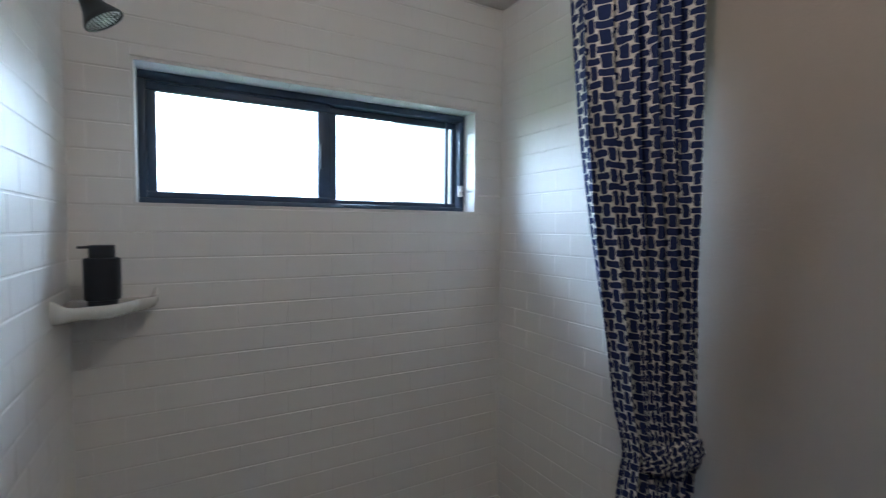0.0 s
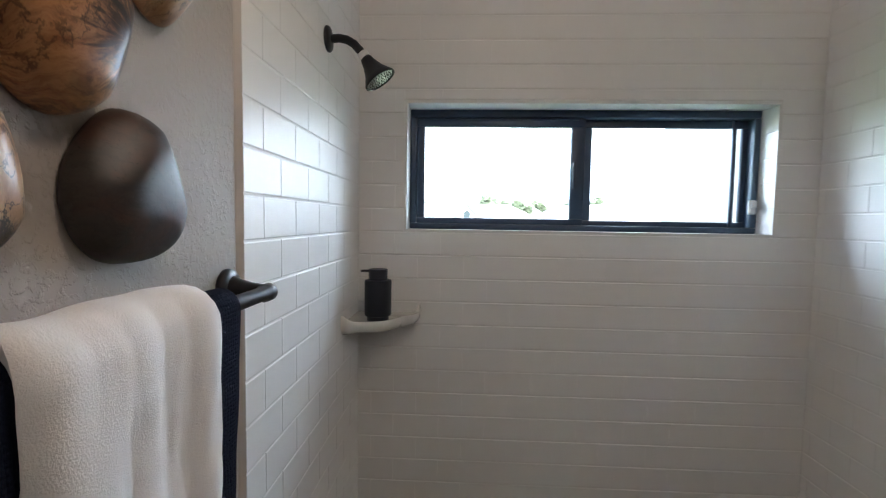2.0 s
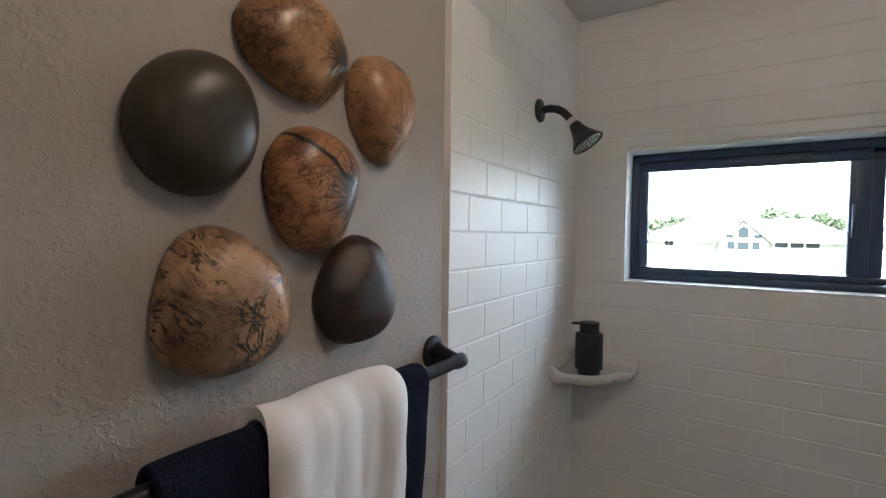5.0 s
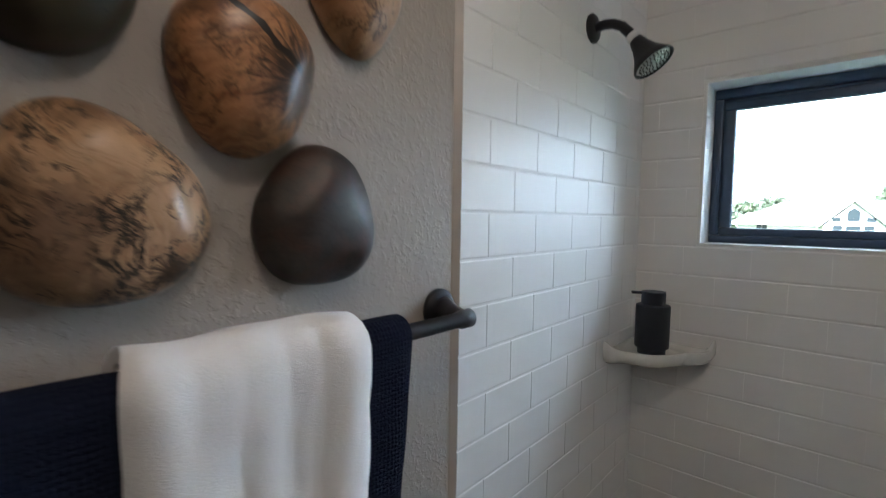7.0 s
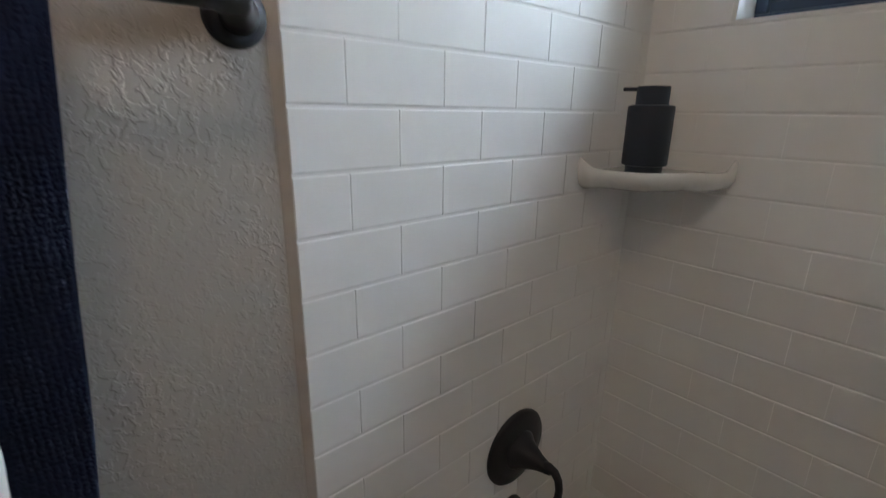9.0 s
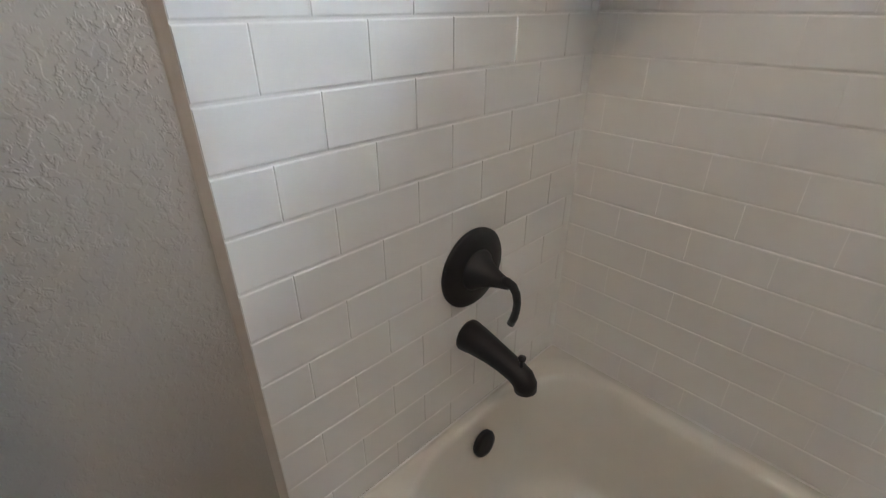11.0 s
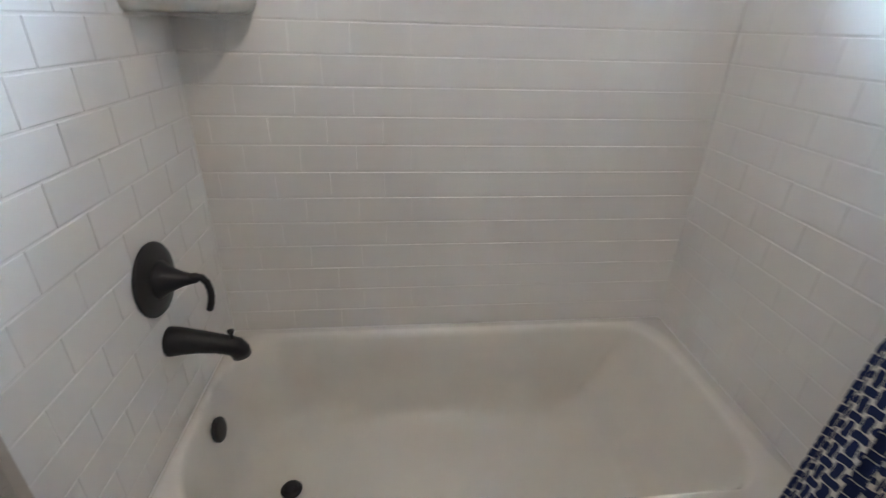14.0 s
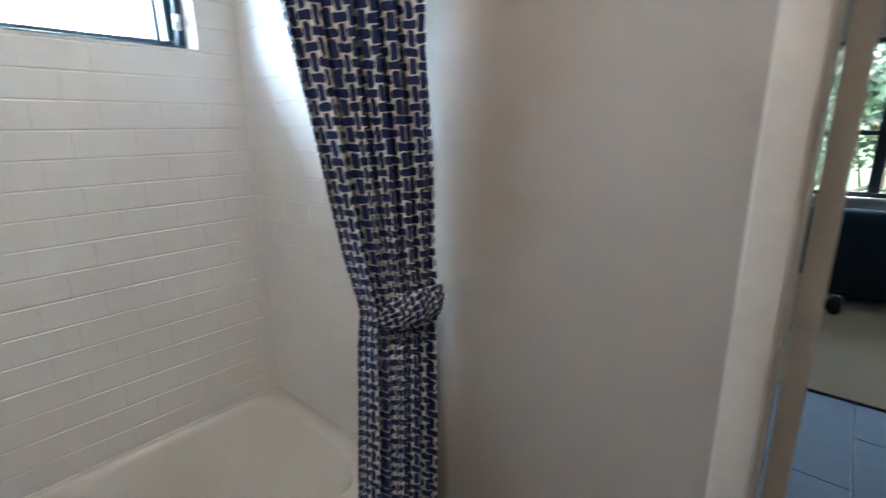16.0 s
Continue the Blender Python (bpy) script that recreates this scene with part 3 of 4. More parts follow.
def make_tub():
    tub = thing("bathtub", (0.737, -0.378, 0.0), "white enamelled alcove bathtub with a plain apron", "bathtub")
    tub.matrix_world = Matrix.Identity(4)
    bm = bmesh.new()
    rings = []
    F = -0.757
    specs = [(0.004, X1 - 0.004, F + 0.002, -0.002, 0.006, 0.006, 0.006, 0.002), (0.002, X1 - 0.002, F, -0.001, 0.012, 0.012, 0.012, RIM - 0.014),
             (0.0015, X1 - 0.0015, F + 0.004, -0.0005, 0.014, 0.014, 0.014, RIM - 0.004), (0.0016, X1 - 0.0016, F + 0.012, -0.0006, 0.016, 0.016, 0.016, RIM),
             (0.020, 1.424, -0.680, -0.034, 0.164, 0.112, 0.238, RIM), (0.0240, 1.4190, -0.6760, -0.0385, 0.161, 0.111, 0.236, RIM - 0.0012),
             (0.0275, 1.4145, -0.6725, -0.0425, 0.158, 0.110, 0.234, RIM - 0.0042), (0.0305, 1.4105, -0.6695, -0.0462, 0.156, 0.109, 0.232, RIM - 0.0092),
             (0.0335, 1.4060, -0.6665, -0.0498, 0.155, 0.108, 0.230, RIM - 0.0180), (0.042, 1.385, -0.658, -0.059, 0.153, 0.112, 0.225, RIM - 0.070),
             (0.054, 1.345, -0.648, -0.069, 0.150, 0.120, 0.220, 0.22), (0.066, 1.305, -0.640, -0.078, 0.148, 0.130, 0.215, 0.140),
             (0.074, 1.280, -0.632, -0.086, 0.146, 0.135, 0.210, 0.105), (0.084, 1.262, -0.622, -0.096, 0.142, 0.135, 0.200, 0.084),
             (0.098, 1.245, -0.609, -0.109, 0.136, 0.130, 0.190, 0.070), (0.118, 1.222, -0.590, -0.128, 0.126, 0.120, 0.175, 0.062),
             (0.160, 1.180, -0.550, -0.168, 0.100, 0.100, 0.150, 0.057), (0.30, 1.0, -0.43, -0.28, 0.06, 0.06, 0.06, 0.054)]
    for x0, x1, y0, y1, rl, rr, ry, z in specs:
        rings.append([bm.verts.new((x, y, z)) for x, y in rounded_ring(x0, x1, y0, y1, rl, rr, ry)])
    for p, q in zip(rings, rings[1:]):
        n = len(p)
        for k in range(n):
            bm.faces.new((p[k], p[(k + 1) % n], q[(k + 1) % n], q[k]))
    bm.faces.new(rings[-1])
    part("shell", bm, ENAMEL, tub)
    dr = lathe_bm([(0.0, 0.030), (0.004, 0.031), (0.007, 0.029), (0.008, 0.024), (0.010, 0.021), (0.018, 0.020), (0.020, 0.017), (0.0205, 0.0)], "Z", 32)
    bmesh.ops.translate(dr, verts=dr.verts[:], vec=(0.216, -0.358, 0.0580))
    part("drain", dr, BLACK, tub, "matte black drain stopper")
    ov = lathe_bm([(0.0, 0.033), (0.008, 0.034), (0.012, 0.032), (0.013, 0.022), (0.014, 0.0)], "X", 32)
    bmesh.ops.rotate(ov, verts=ov.verts[:], cent=(0, 0, 0), matrix=Matrix.Rotation(radians(-9), 3, "Y"))
    bmesh.ops.translate(ov, verts=ov.verts[:], vec=(0.0475, -0.352, 0.312))
    part("overflow_plate", ov, BLACK, tub, "matte black overflow plate")
    return tub


make_tub()

# ---- shower fittings ----
valve = thing("shower_valve", (0.0, -0.358, 0.786), "matte black shower valve with a curved lever", "shower valve")
part("plate", lathe_bm([(0.0, 0.085), (0.005, 0.0855), (0.009, 0.082), (0.013, 0.060), (0.016, 0.045), (0.018, 0.0)], "X", 48), BLACK, valve)
part("hub", lathe_bm([(0.014, 0.046), (0.020, 0.040), (0.031, 0.032), (0.045, 0.025), (0.062, 0.0175), (0.080, 0.0125), (0.094, 0.0095), (0.098, 0.0)], "X", 32), BLACK, valve)
lev = [(0.075, 0, 0.002), (0.090, 0, 0.004), (0.103, 0, 0.002), (0.112, 0, -0.010), (0.116, 0, -0.028), (0.115, 0, -0.048), (0.111, 0, -0.066), (0.105, 0, -0.083)]
part("lever", sweep_bm(lev, [0.011, 0.010, 0.0085, 0.0078, 0.0075, 0.0075, 0.0078, 0.0075], 16), BLACK, valve)

spout = thing("tub_spout", (0.0, -0.364, 0.620), "matte black tub spout with a diverter knob", "faucet")
sp = [(0.0, 0, 0.0), (0.006, 0, 0.0), (0.030, 0, 0.000), (0.070, 0, -0.004), (0.105, 0, -0.010), (0.132, 0, -0.016), (0.148, 0, -0.023), (0.156, 0, -0.034), (0.158, 0, -0.048)]
part("spout_body", sweep_bm(sp, [0.036, 0.036, 0.0325, 0.0275, 0.0245, 0.0240, 0.0245, 0.0240, 0.0225], 28), BLACK, spout)
kb = lathe_bm([(0.0, 0.005), (0.014, 0.004), (0.018, 0.0075), (0.024, 0.008), (0.026, 0.0)], "Z", 16)
bmesh.ops.translate(kb, verts=kb.verts[:], vec=(0.143, 0, 0.002))
part("diverter_knob", kb, BLACK, spout)

shower = thing("wall_shower", (0.0, -0.350, 2.116), "matte black bell-shaped shower head on a bent arm", "shower head")
part("flange", lathe_bm([(0.0, 0.031), (0.004, 0.032), (0.008, 0.029), (0.011, 0.018), (0.013, 0.0)], "X", 32), BLACK, shower)
part("arm", sweep_bm([(0.004, 0, 0), (0.03, 0, 0.002), (0.05, 0, -0.002), (0.068, 0, -0.012), (0.083, 0, -0.028), (0.094, 0, -0.042)], [0.0105] * 6, 18), BLACK, shower)
part("collar", sweep_bm([(0.089, 0, -0.035), (0.098, 0, -0.047)], [0.0145, 0.0145], 20), PLASTIC, shower, "pale grey plastic collar ring")
bell = lathe_bm([(0.0, 0.013), (0.010, 0.016), (0.022, 0.019), (0.040, 0.026), (0.056, 0.036), (0.066, 0.0425), (0.070, 0.043), (0.070, 0.039), (0.066, 0.038), (0.065, 0.0)], "Z", 40)
face = lathe_bm([(0.0655, 0.0375), (0.0680, 0.036), (0.0685, 0.0)], "Z", 40)
dots = bmesh.new()
for ring, count in ((0.008, 6), (0.016, 12), (0.024, 18), (0.031, 24)):
    for k in range(count):
        t = 2 * math.pi * k / count + ring * 40
        add_box(dots, ring * math.cos(t) - 0.0013, ring * math.sin(t) - 0.0013, 0.068, ring * math.cos(t) + 0.0013, ring * math.sin(t) + 0.0013, 0.0705)
aim = look((0, 0, 0), (-0.56, 0.0, 0.80))
aim = Matrix.Translation((0.096, 0, -0.045)) @ aim.to_3x3().to_4x4()
for nm, bmx, mt, lb in (("bell", bell, BLACK, ""), ("spray_plate", face, CHROME, "pale grey spray plate"), ("nozzles", dots, RUBBER, "dark rubber nozzles")):
    bmx.transform(aim)
    part(nm, bmx, mt, shower, lb, nm != "nozzles")

# ---- corner shelf and soap dispenser ----
SHELF_Z = 1.355


def make_shelf():
    outline = [(0.0, 0.0), (0.0, -0.221), (0.020, -0.223), (0.036, -0.211), (0.058, -0.203), (0.082, -0.200), (0.106, -0.195), (0.126, -0.182),
               (0.142, -0.160), (0.156, -0.136), (0.172, -0.112), (0.188, -0.094), (0.202, -0.078), (0.211, -0.050), (0.212, 0.0)]
    polar = sorted((math.atan2(x, -y), math.hypot(x, y)) for x, y in outline[1:])
    # depth in from the rim, height, and how far an upturned end lifts that height
    profile = [(1.0, 0.0, 0.0), (0.026, 0.0, 0.0), (0.018, 0.002, 0.004), (0.010, 0.007, 0.020), (0.004, 0.007, 0.022), (0.0, 0.001, 0.016),
               (0.0015, -0.011, 0.0), (0.010, -0.024, -0.002), (0.028, -0.031, -0.004), (1.0, -0.033, 0.0)]
    bm = bmesh.new()
    steps = 48
    rows = []
    for i in range(steps + 1):
        a = 0.5 * math.pi * i / steps
        k = max(q for q in range(len(polar)) if polar[q][0] <= a + 1e-6 or q == 0)
        k = min(k, len(polar) - 2)
        f = (a - polar[k][0]) / (polar[k + 1][0] - polar[k][0])
        r = polar[k][1] + (polar[k + 1][1] - polar[k][1]) * min(1.0, max(0.0, f)) - 0.007 * math.exp(-((a - 1.02) / 0.07) ** 2)
        end = math.exp(-(min(i, steps - i) / 3.2) ** 2)
        rows.append([])
        for inset, h, lift in profile:
            d = max(0.004, r - inset)
            rows[-1].append(bm.verts.new((0.0006 + d * math.sin(a), -0.0006 - d * math.cos(a), SHELF_Z + h + lift * end)))
    for p, q in zip(rows, rows[1:]):
        for k in range(len(profile) - 1):
            bm.faces.new((p[k], p[k + 1], q[k + 1], q[k]))
    bm.faces.new(rows[0])
    bm.faces.new(rows[-1])
    ob = tagged(auto_smooth(part("corner_shelf", bm, CERAMIC), 50), "white ceramic corner shelf with a wavy raised lip", "shelf")
    return ob


make_shelf()
soap = thing("soap_dispenser", (0.095, -0.146, SHELF_Z + 0.0005), "matte black soap dispenser with a flat pump", "soap dispenser")
part("bottle", lathe_bm([(0.0, 0.0315), (0.002, 0.033), (0.016, 0.033), (0.018, 0.0395), (0.022, 0.0405), (0.120, 0.0405), (0.1245, 0.0395), (0.1265, 0.0315), (0.1275, 0.0)], "Z", 48), BOTTLE, soap)
part("pump_cap", lathe_bm([(0.1265, 0.0), (0.1265, 0.0285), (0.1575, 0.0285), (0.1585, 0.0275), (0.1588, 0.0)], "Z", 40), BOTTLE, soap)
for piece in soap.children:
    auto_smooth(piece, 35)
noz = box_bm(-0.052, -0.0065, 0.1505, -0.018, 0.0065, 0.1570, 0.0018)
bmesh.ops.rotate(noz, verts=noz.verts[:], cent=(0, 0, 0), matrix=Matrix.Rotation(radians(22), 3, "Z"))
part("nozzle", noz, BOTTLE, soap)

# ---- towel bar and towels ----
BAR_X, BAR_Z, BAR_R = 0.066, 1.554, 0.0105
bar_thing = thing("towel_bar", (0.0, -1.15, BAR_Z), "matte black wall-mounted towel bar", "towel bar")
bar_thing.matrix_world = Matrix.Identity(4)
for y, lean in ((-0.843, -0.026), (-1.615, 0.026)):
    fl = lathe_bm([(-0.008, 0.031), (-0.003, 0.0315), (0.001, 0.030), (0.004, 0.022), (0.005, 0.0)], "X", 32)
    bmesh.ops.translate(fl, verts=fl.verts[:], vec=(0, y, BAR_Z))
    post = part("flange", fl, BLACK, bar_thing)
    part("post", sweep_bm([(0.002, y, BAR_Z), (0.012, y + 0.10 * lean, BAR_Z), (0.034, y + 0.45 * lean, BAR_Z), (0.056, y + 0.85 * lean, BAR_Z), (0.068, y + lean, BAR_Z), (0.077, y + lean, BAR_Z)], [0.021, 0.017, 0.0135, 0.0125, 0.0125, 0.009], 20), BLACK, post)
rod_bm = lathe_bm([(-1.606, 0.0), (-1.604, 0.010), (-1.600, 0.0132), (-1.582, 0.0132), (-1.574, BAR_R), (-0.884, BAR_R), (-0.876, 0.0132), (-0.858, 0.0132), (-0.854, 0.010), (-0.852, 0.0)], "Y", 24)
bmesh.ops.translate(rod_bm, verts=rod_bm.verts[:], vec=(BAR_X, 0, BAR_Z))
part("rail", rod_bm, BLACK, bar_thing)


def towel_wave(s, h, fold, seed):
    """How far the cloth bulges out at the share s of its width and h of its fall."""
    ph = np.random.RandomState(seed).uniform(0, 6.28, 6)
    wave = fold * (math.sin(9 * s + ph[0] + 1.5 * h) + 0.6 * math.sin(17 * s + ph[1] - 2.0 * h) + 0.35 * math.sin(31 * s + ph[2] + 3 * h))
    return wave + 1.3 * fold * noise.noise(Vector((6.0 * s + seed, 9.0 * h, seed * 0.7))) + 0.35 * fold * noise.noise(Vector((17.0 * s, 14.0 * h + seed, 2.0)))


def towel_bm(y0, y1, front, back, r, fold, seed, flare=0.0, lean=0.0):
    """A towel draped over the bar: a folded sheet with soft creases."""
    ph = np.random.RandomState(seed).uniform(0, 6.28, 6)
    ny = 56
    prof = []
    for k in range(22):
        prof.append((-r, -back * (1 - k / 22.0), (1 - k / 22.0) * back / front))
    prof += [(-r * math.cos(math.pi * k / 10), r * math.sin(math.pi * k / 10), 0) for k in range(11)]
    prof += [(r, -front * k / 34.0, k / 34.0) for k in range(1, 35)]
    bm = bmesh.new()
    grid = []
    for i in range(ny + 1):
        s = i / ny
        row = []
        for px, pz, down in prof:
            y = y0 + (y1 - y0) * s + flare * down * (s - 0.5) + lean * down
            h = abs(pz) / max(front, back)
            wave = towel_wave(s, h, fold, seed)
            amp = min(1.0, 0.45 + 2.25 * h)
            sag = 0.0014 * math.sin(7 * s + ph[3]) + 0.0010 * math.sin(15 * s + ph[4])
            edge = min(1.0, min(s, 1 - s) / 0.04)
            x = BAR_X + px * (0.82 + 0.18 * edge) + (wave * amp if px > 0 else 0.2 * wave)
            row.append(bm.verts.new((max(x, 0.006), y, BAR_Z + pz + (sag if pz > 0 else sag * 0.3))))
        grid.append(row)
    for a, b in zip(grid, grid[1:]):
        for k in range(len(prof) - 1):
            bm.faces.new((a[k], a[k + 1], b[k + 1], b[k]))
    return bm


def towel(name, bm, material, thick, label):
    ob = part(name, bm, material)
    tagged(ob, label, "towel")
    md = ob.modifiers.new("thickness", "SOLIDIFY")
    md.thickness, md.offset = thick, 1.0
    bv = ob.modifiers.new("round", "BEVEL")
    bv.width, bv.segments, bv.limit_method = thick * 0.4, 3, "ANGLE"
    return ob


towel("bath_towel", towel_bm(-1.372, -0.991, 0.62, 0.55, 0.0155, 0.0022, 3, 0.0, -0.056), NAVY_TOWEL, 0.010, "navy waffle-weave bath towel folded over the bar")
white = towel("hand_towel", towel_bm(-1.268, -1.068, 0.46, 0.40, 0.0290, 0.0046, 8, -0.03, -0.004), WHITE_TOWEL, 0.0125, "white terry hand towel with a black monogram")
# embroidered letters, lying on the cloth
def stitched(bm, y0, z0, y1, z1):
    """A raised bar of stitching that follows the folds of the hand towel."""
    ny, nz = 3, 8
    outer, inner = [], []
    for i in range(ny + 1):
        for j in range(nz + 1):
            y, z = y0 + (y1 - y0) * i / ny, z0 + (z1 - z0) * j / nz
            down = (BAR_Z - z) / 0.46
            s = (y + 1.268 + 0.004 * down - 0.015 * down) / (0.200 - 0.03 * down)
            x = BAR_X + 0.0290 + 0.0125 + towel_wave(s, down, 0.0046, 8) * min(1.0, 0.45 + 2.25 * down)
            outer.append(bm.verts.new((x + 0.0040, y, z)))
            inner.append(bm.verts.new((x - 0.0060, y, z)))
    step = nz + 1
    for i in range(ny):
        for j in range(nz):
            q = [i * step + j, i * step + j + 1, (i + 1) * step + j + 1, (i + 1) * step + j]
            bm.faces.new([outer[k] for k in q])
            bm.faces.new([inner[k] for k in reversed(q)])
    rim = [j for j in range(step)] + [i * step + nz for i in range(1, ny + 1)] + [ny * step + j for j in range(nz - 1, -1, -1)] + [i * step for i in range(ny - 1, 0, -1)]
    for k, m in zip(rim, rim[1:] + rim[:1]):
        bm.faces.new((outer[k], outer[m], inner[m], inner[k]))


mono = bmesh.new()
for b in ((-1.1255, 1.296, -1.1170, 1.3635), (-1.1445, 1.296, -1.1360, 1.3635), (-1.1360, 1.327, -1.1255, 1.3325)):
    stitched(mono, *b)
part("monogram", mono, THREAD, white, "black embroidered letter H", False)
mono = bmesh.new()
for b in ((-1.1605, 1.300, -1.1520, 1.3560), (-1.1660, 1.354, -1.1545, 1.3630)):
    stitched(mono, *b)
part("monogram", mono, THREAD, white, "black embroidered letter, half hidden", False)

# ---- wall-hung polished wood pebbles ----


def pebble(y, z, wy, wz, depth, tilt, harm, material, label, facets=()):
    """A domed pebble with a lopsided outline, flat against the wall."""
    bm = bmesh.new()
    n, m = 64, 18
    rings = []
    for j in range(m + 1):
        t = j / m
        rr = math.cos(t * math.pi / 2) ** 0.60 if j < m else 0.0
        hx = depth * math.sin(t * math.pi / 2) ** 1.0
        belly = 1.0 if j else 0.955
        ring = []
        for k in range(n):
            a = 2 * math.pi * k / n
            r = 1.0
            for order, amount, phase in harm:
                r += amount * math.cos(order * (a - radians(phase)))
            py, pz = r * rr * belly * wy / 2 * math.cos(a), r * rr * belly * wz / 2 * math.sin(a)
            c, s = math.cos(radians(tilt)), math.sin(radians(tilt))
            bx = hx + 0.10 * depth * rr * (1 - rr) * math.cos(a - 1.0)
            ring.append(bm.verts.new((bx, c * py - s * pz, s * py + c * pz)))
        rings.append(ring)
    # worn flats: whatever stands out past a slanting plane is pressed back towards it
    for around, lean, share in facets:
        nv = Vector((math.cos(radians(lean)), math.sin(radians(lean)) * math.cos(radians(around)), math.sin(radians(lean)) * math.sin(radians(around))))
        far = max(nv.dot(v.co) for v in bm.verts) * share
        for v in bm.verts:
            over = nv.dot(v.co) - far
            if over > 0 and v.co.x > 0.004:
                v.co -= nv * over * 0.62
    for p, q in zip(rings, rings[1:-1]):
        for k in range(n):
            bm.faces.new((p[k], p[(k + 1) % n], q[(k + 1) % n], q[k]))
    bm.faces.new(rings[-2])
    bm.faces.new(rings[0])
    for v in rings[-1]:
        bm.verts.remove(v)
    ob = part("wooden_pebble", bm, material)
    ob.location = (-0.0078, y, z)
    return tagged(ob, label, "wall decor", "wooden pebbles on the wall")


pebble(-1.294, 1.887, 0.131, 0.154, 0.054, -12, [(2, 0.02, 40), (3, 0.025, 80)], W_OLIVE, "dark olive polished wooden pebble on the wall")
pebble(-1.168, 2.008, 0.154, 0.134, 0.054, -12, [(2, 0.03, 10), (3, 0.04, 200)], W_TAN, "tan spalted wooden pebble with a dark knot", ((-60, 50, 0.86),))
pebble(-1.009, 1.968, 0.130, 0.168, 0.054, 10, [(2, 0.02, 20), (3, 0.05, 270)], W_BLOND, "blond smooth tapered wooden pebble on the wall", ((-50, 45, 0.84), (100, 40, 0.88)))
pebble(-1.140, 1.834, 0.149, 0.161, 0.056, -18, [(2, 0.04, 120), (3, 0.03, 40)], W_RED, "reddish wooden pebble with a black crack", ((-20, 45, 0.86),))
pebble(-1.261, 1.695, 0.163, 0.167, 0.052, 8, [(2, 0.03, 130), (3, 0.06, 100), (4, 0.02, 20)], W_PALE, "large pale spalted wooden pebble with black lines", ((10, 45, 0.88), (120, 45, 0.9)))
pebble(-1.058, 1.689, 0.154, 0.158, 0.052, 24, [(2, 0.03, 60), (3, 0.05, 300), (4, 0.008, 30), (5, 0.01, 70)], W_EBONY, "small ebonised wooden pebble with a dull sheen", ((25, 36, 0.88), (140, 40, 0.9), (-95, 35, 0.88)))

# ---- shower curtain ----


def lerp_table(table, z):
    for (za, a), (zb, b) in zip(table, table[1:]):
        if za >= z >= zb:
            k = (za - z) / (za - zb)
            return a + (b - a) * k
    return table[-1][1] if z < table[-1][0] else table[0][1]


ROD_Z = 2.33
left_x = [(2.32, 1.085), (2.10, 1.105), (1.80, 1.140), (1.50, 1.196), (1.30, 1.236), (1.12, 1.270), (0.95, 1.303), (0.74, 1.293), (0.43, 1.272), (0.06, 1.262)]
right_x = [(2.32, 1.424), (1.70, 1.444), (1.30, 1.456), (1.05, 1.447), (0.66, 1.438), (0.40, 1.426), (0.06, 1.420)]
fold_a = [(2.32, 0.034), (1.60, 0.030), (1.10, 0.020), (0.98, 0.015), (0.80, 0.020), (0.06, 0.030)]


def curtain_point(s, z):
    xl = lerp_table(left_x, z)
    xr = lerp_table(right_x, z)
    tie = math.exp(-((z - 0.985) / 0.07) ** 2)
    amp = lerp_table(fold_a, z)
    x = xl + (xr - xl) * s
    base = -0.800 - 0.102 * s - 0.012 * tie
    ph = 2 * math.pi * 5.5 * s
    y = base + amp * math.sin(ph + 0.5 * math.sin(2.2 * z)) + 0.35 * amp * math.sin(2.3 * ph + 1.2 + z)
    x += 0.22 * amp * math.cos(ph + 0.8) * math.sin(math.pi * s)
    return Vector((min(x, X1 - 0.004), y, z))


def make_curtain_mesh():
    bm = bmesh.new()
    uvl = bm.loops.layers.uv.new("cloth")
    ns, nz = 200, 110
    top, bottom = ROD_Z - 0.03, 0.07
    grid = []
    arc = [0.0]
    for i in range(ns):
        arc.append(arc[-1] + (curtain_point((i + 1) / ns, 1.7) - curtain_point(i / ns, 1.7)).length)
    for i in range(ns + 1):
        grid.append([bm.verts.new(curtain_point(i / ns, top + (bottom - top) * j / nz)) for j in range(nz + 1)])
    for i in range(ns):
        for j in range(nz):
            f = bm.faces.new((grid[i][j], grid[i + 1][j], grid[i + 1][j + 1], grid[i][j + 1]))
            for lp, (a, b) in zip(f.loops, ((i, j), (i + 1, j), (i + 1, j + 1), (i, j + 1))):
                lp[uvl].uv = (arc[a], top + (bottom - top) * b / nz)
    return bm


curtain = thing("shower_curtain", (1.38, -0.85, 0.07), "white shower curtain printed with navy dashes, tied back", "curtain")
curtain.matrix_world = Matrix.Identity(4)
cloth = part("cloth", make_curtain_mesh(), CURTAIN, curtain)
sd = cloth.modifiers.new("thickness", "SOLIDIFY")
sd.thickness = 0.0012
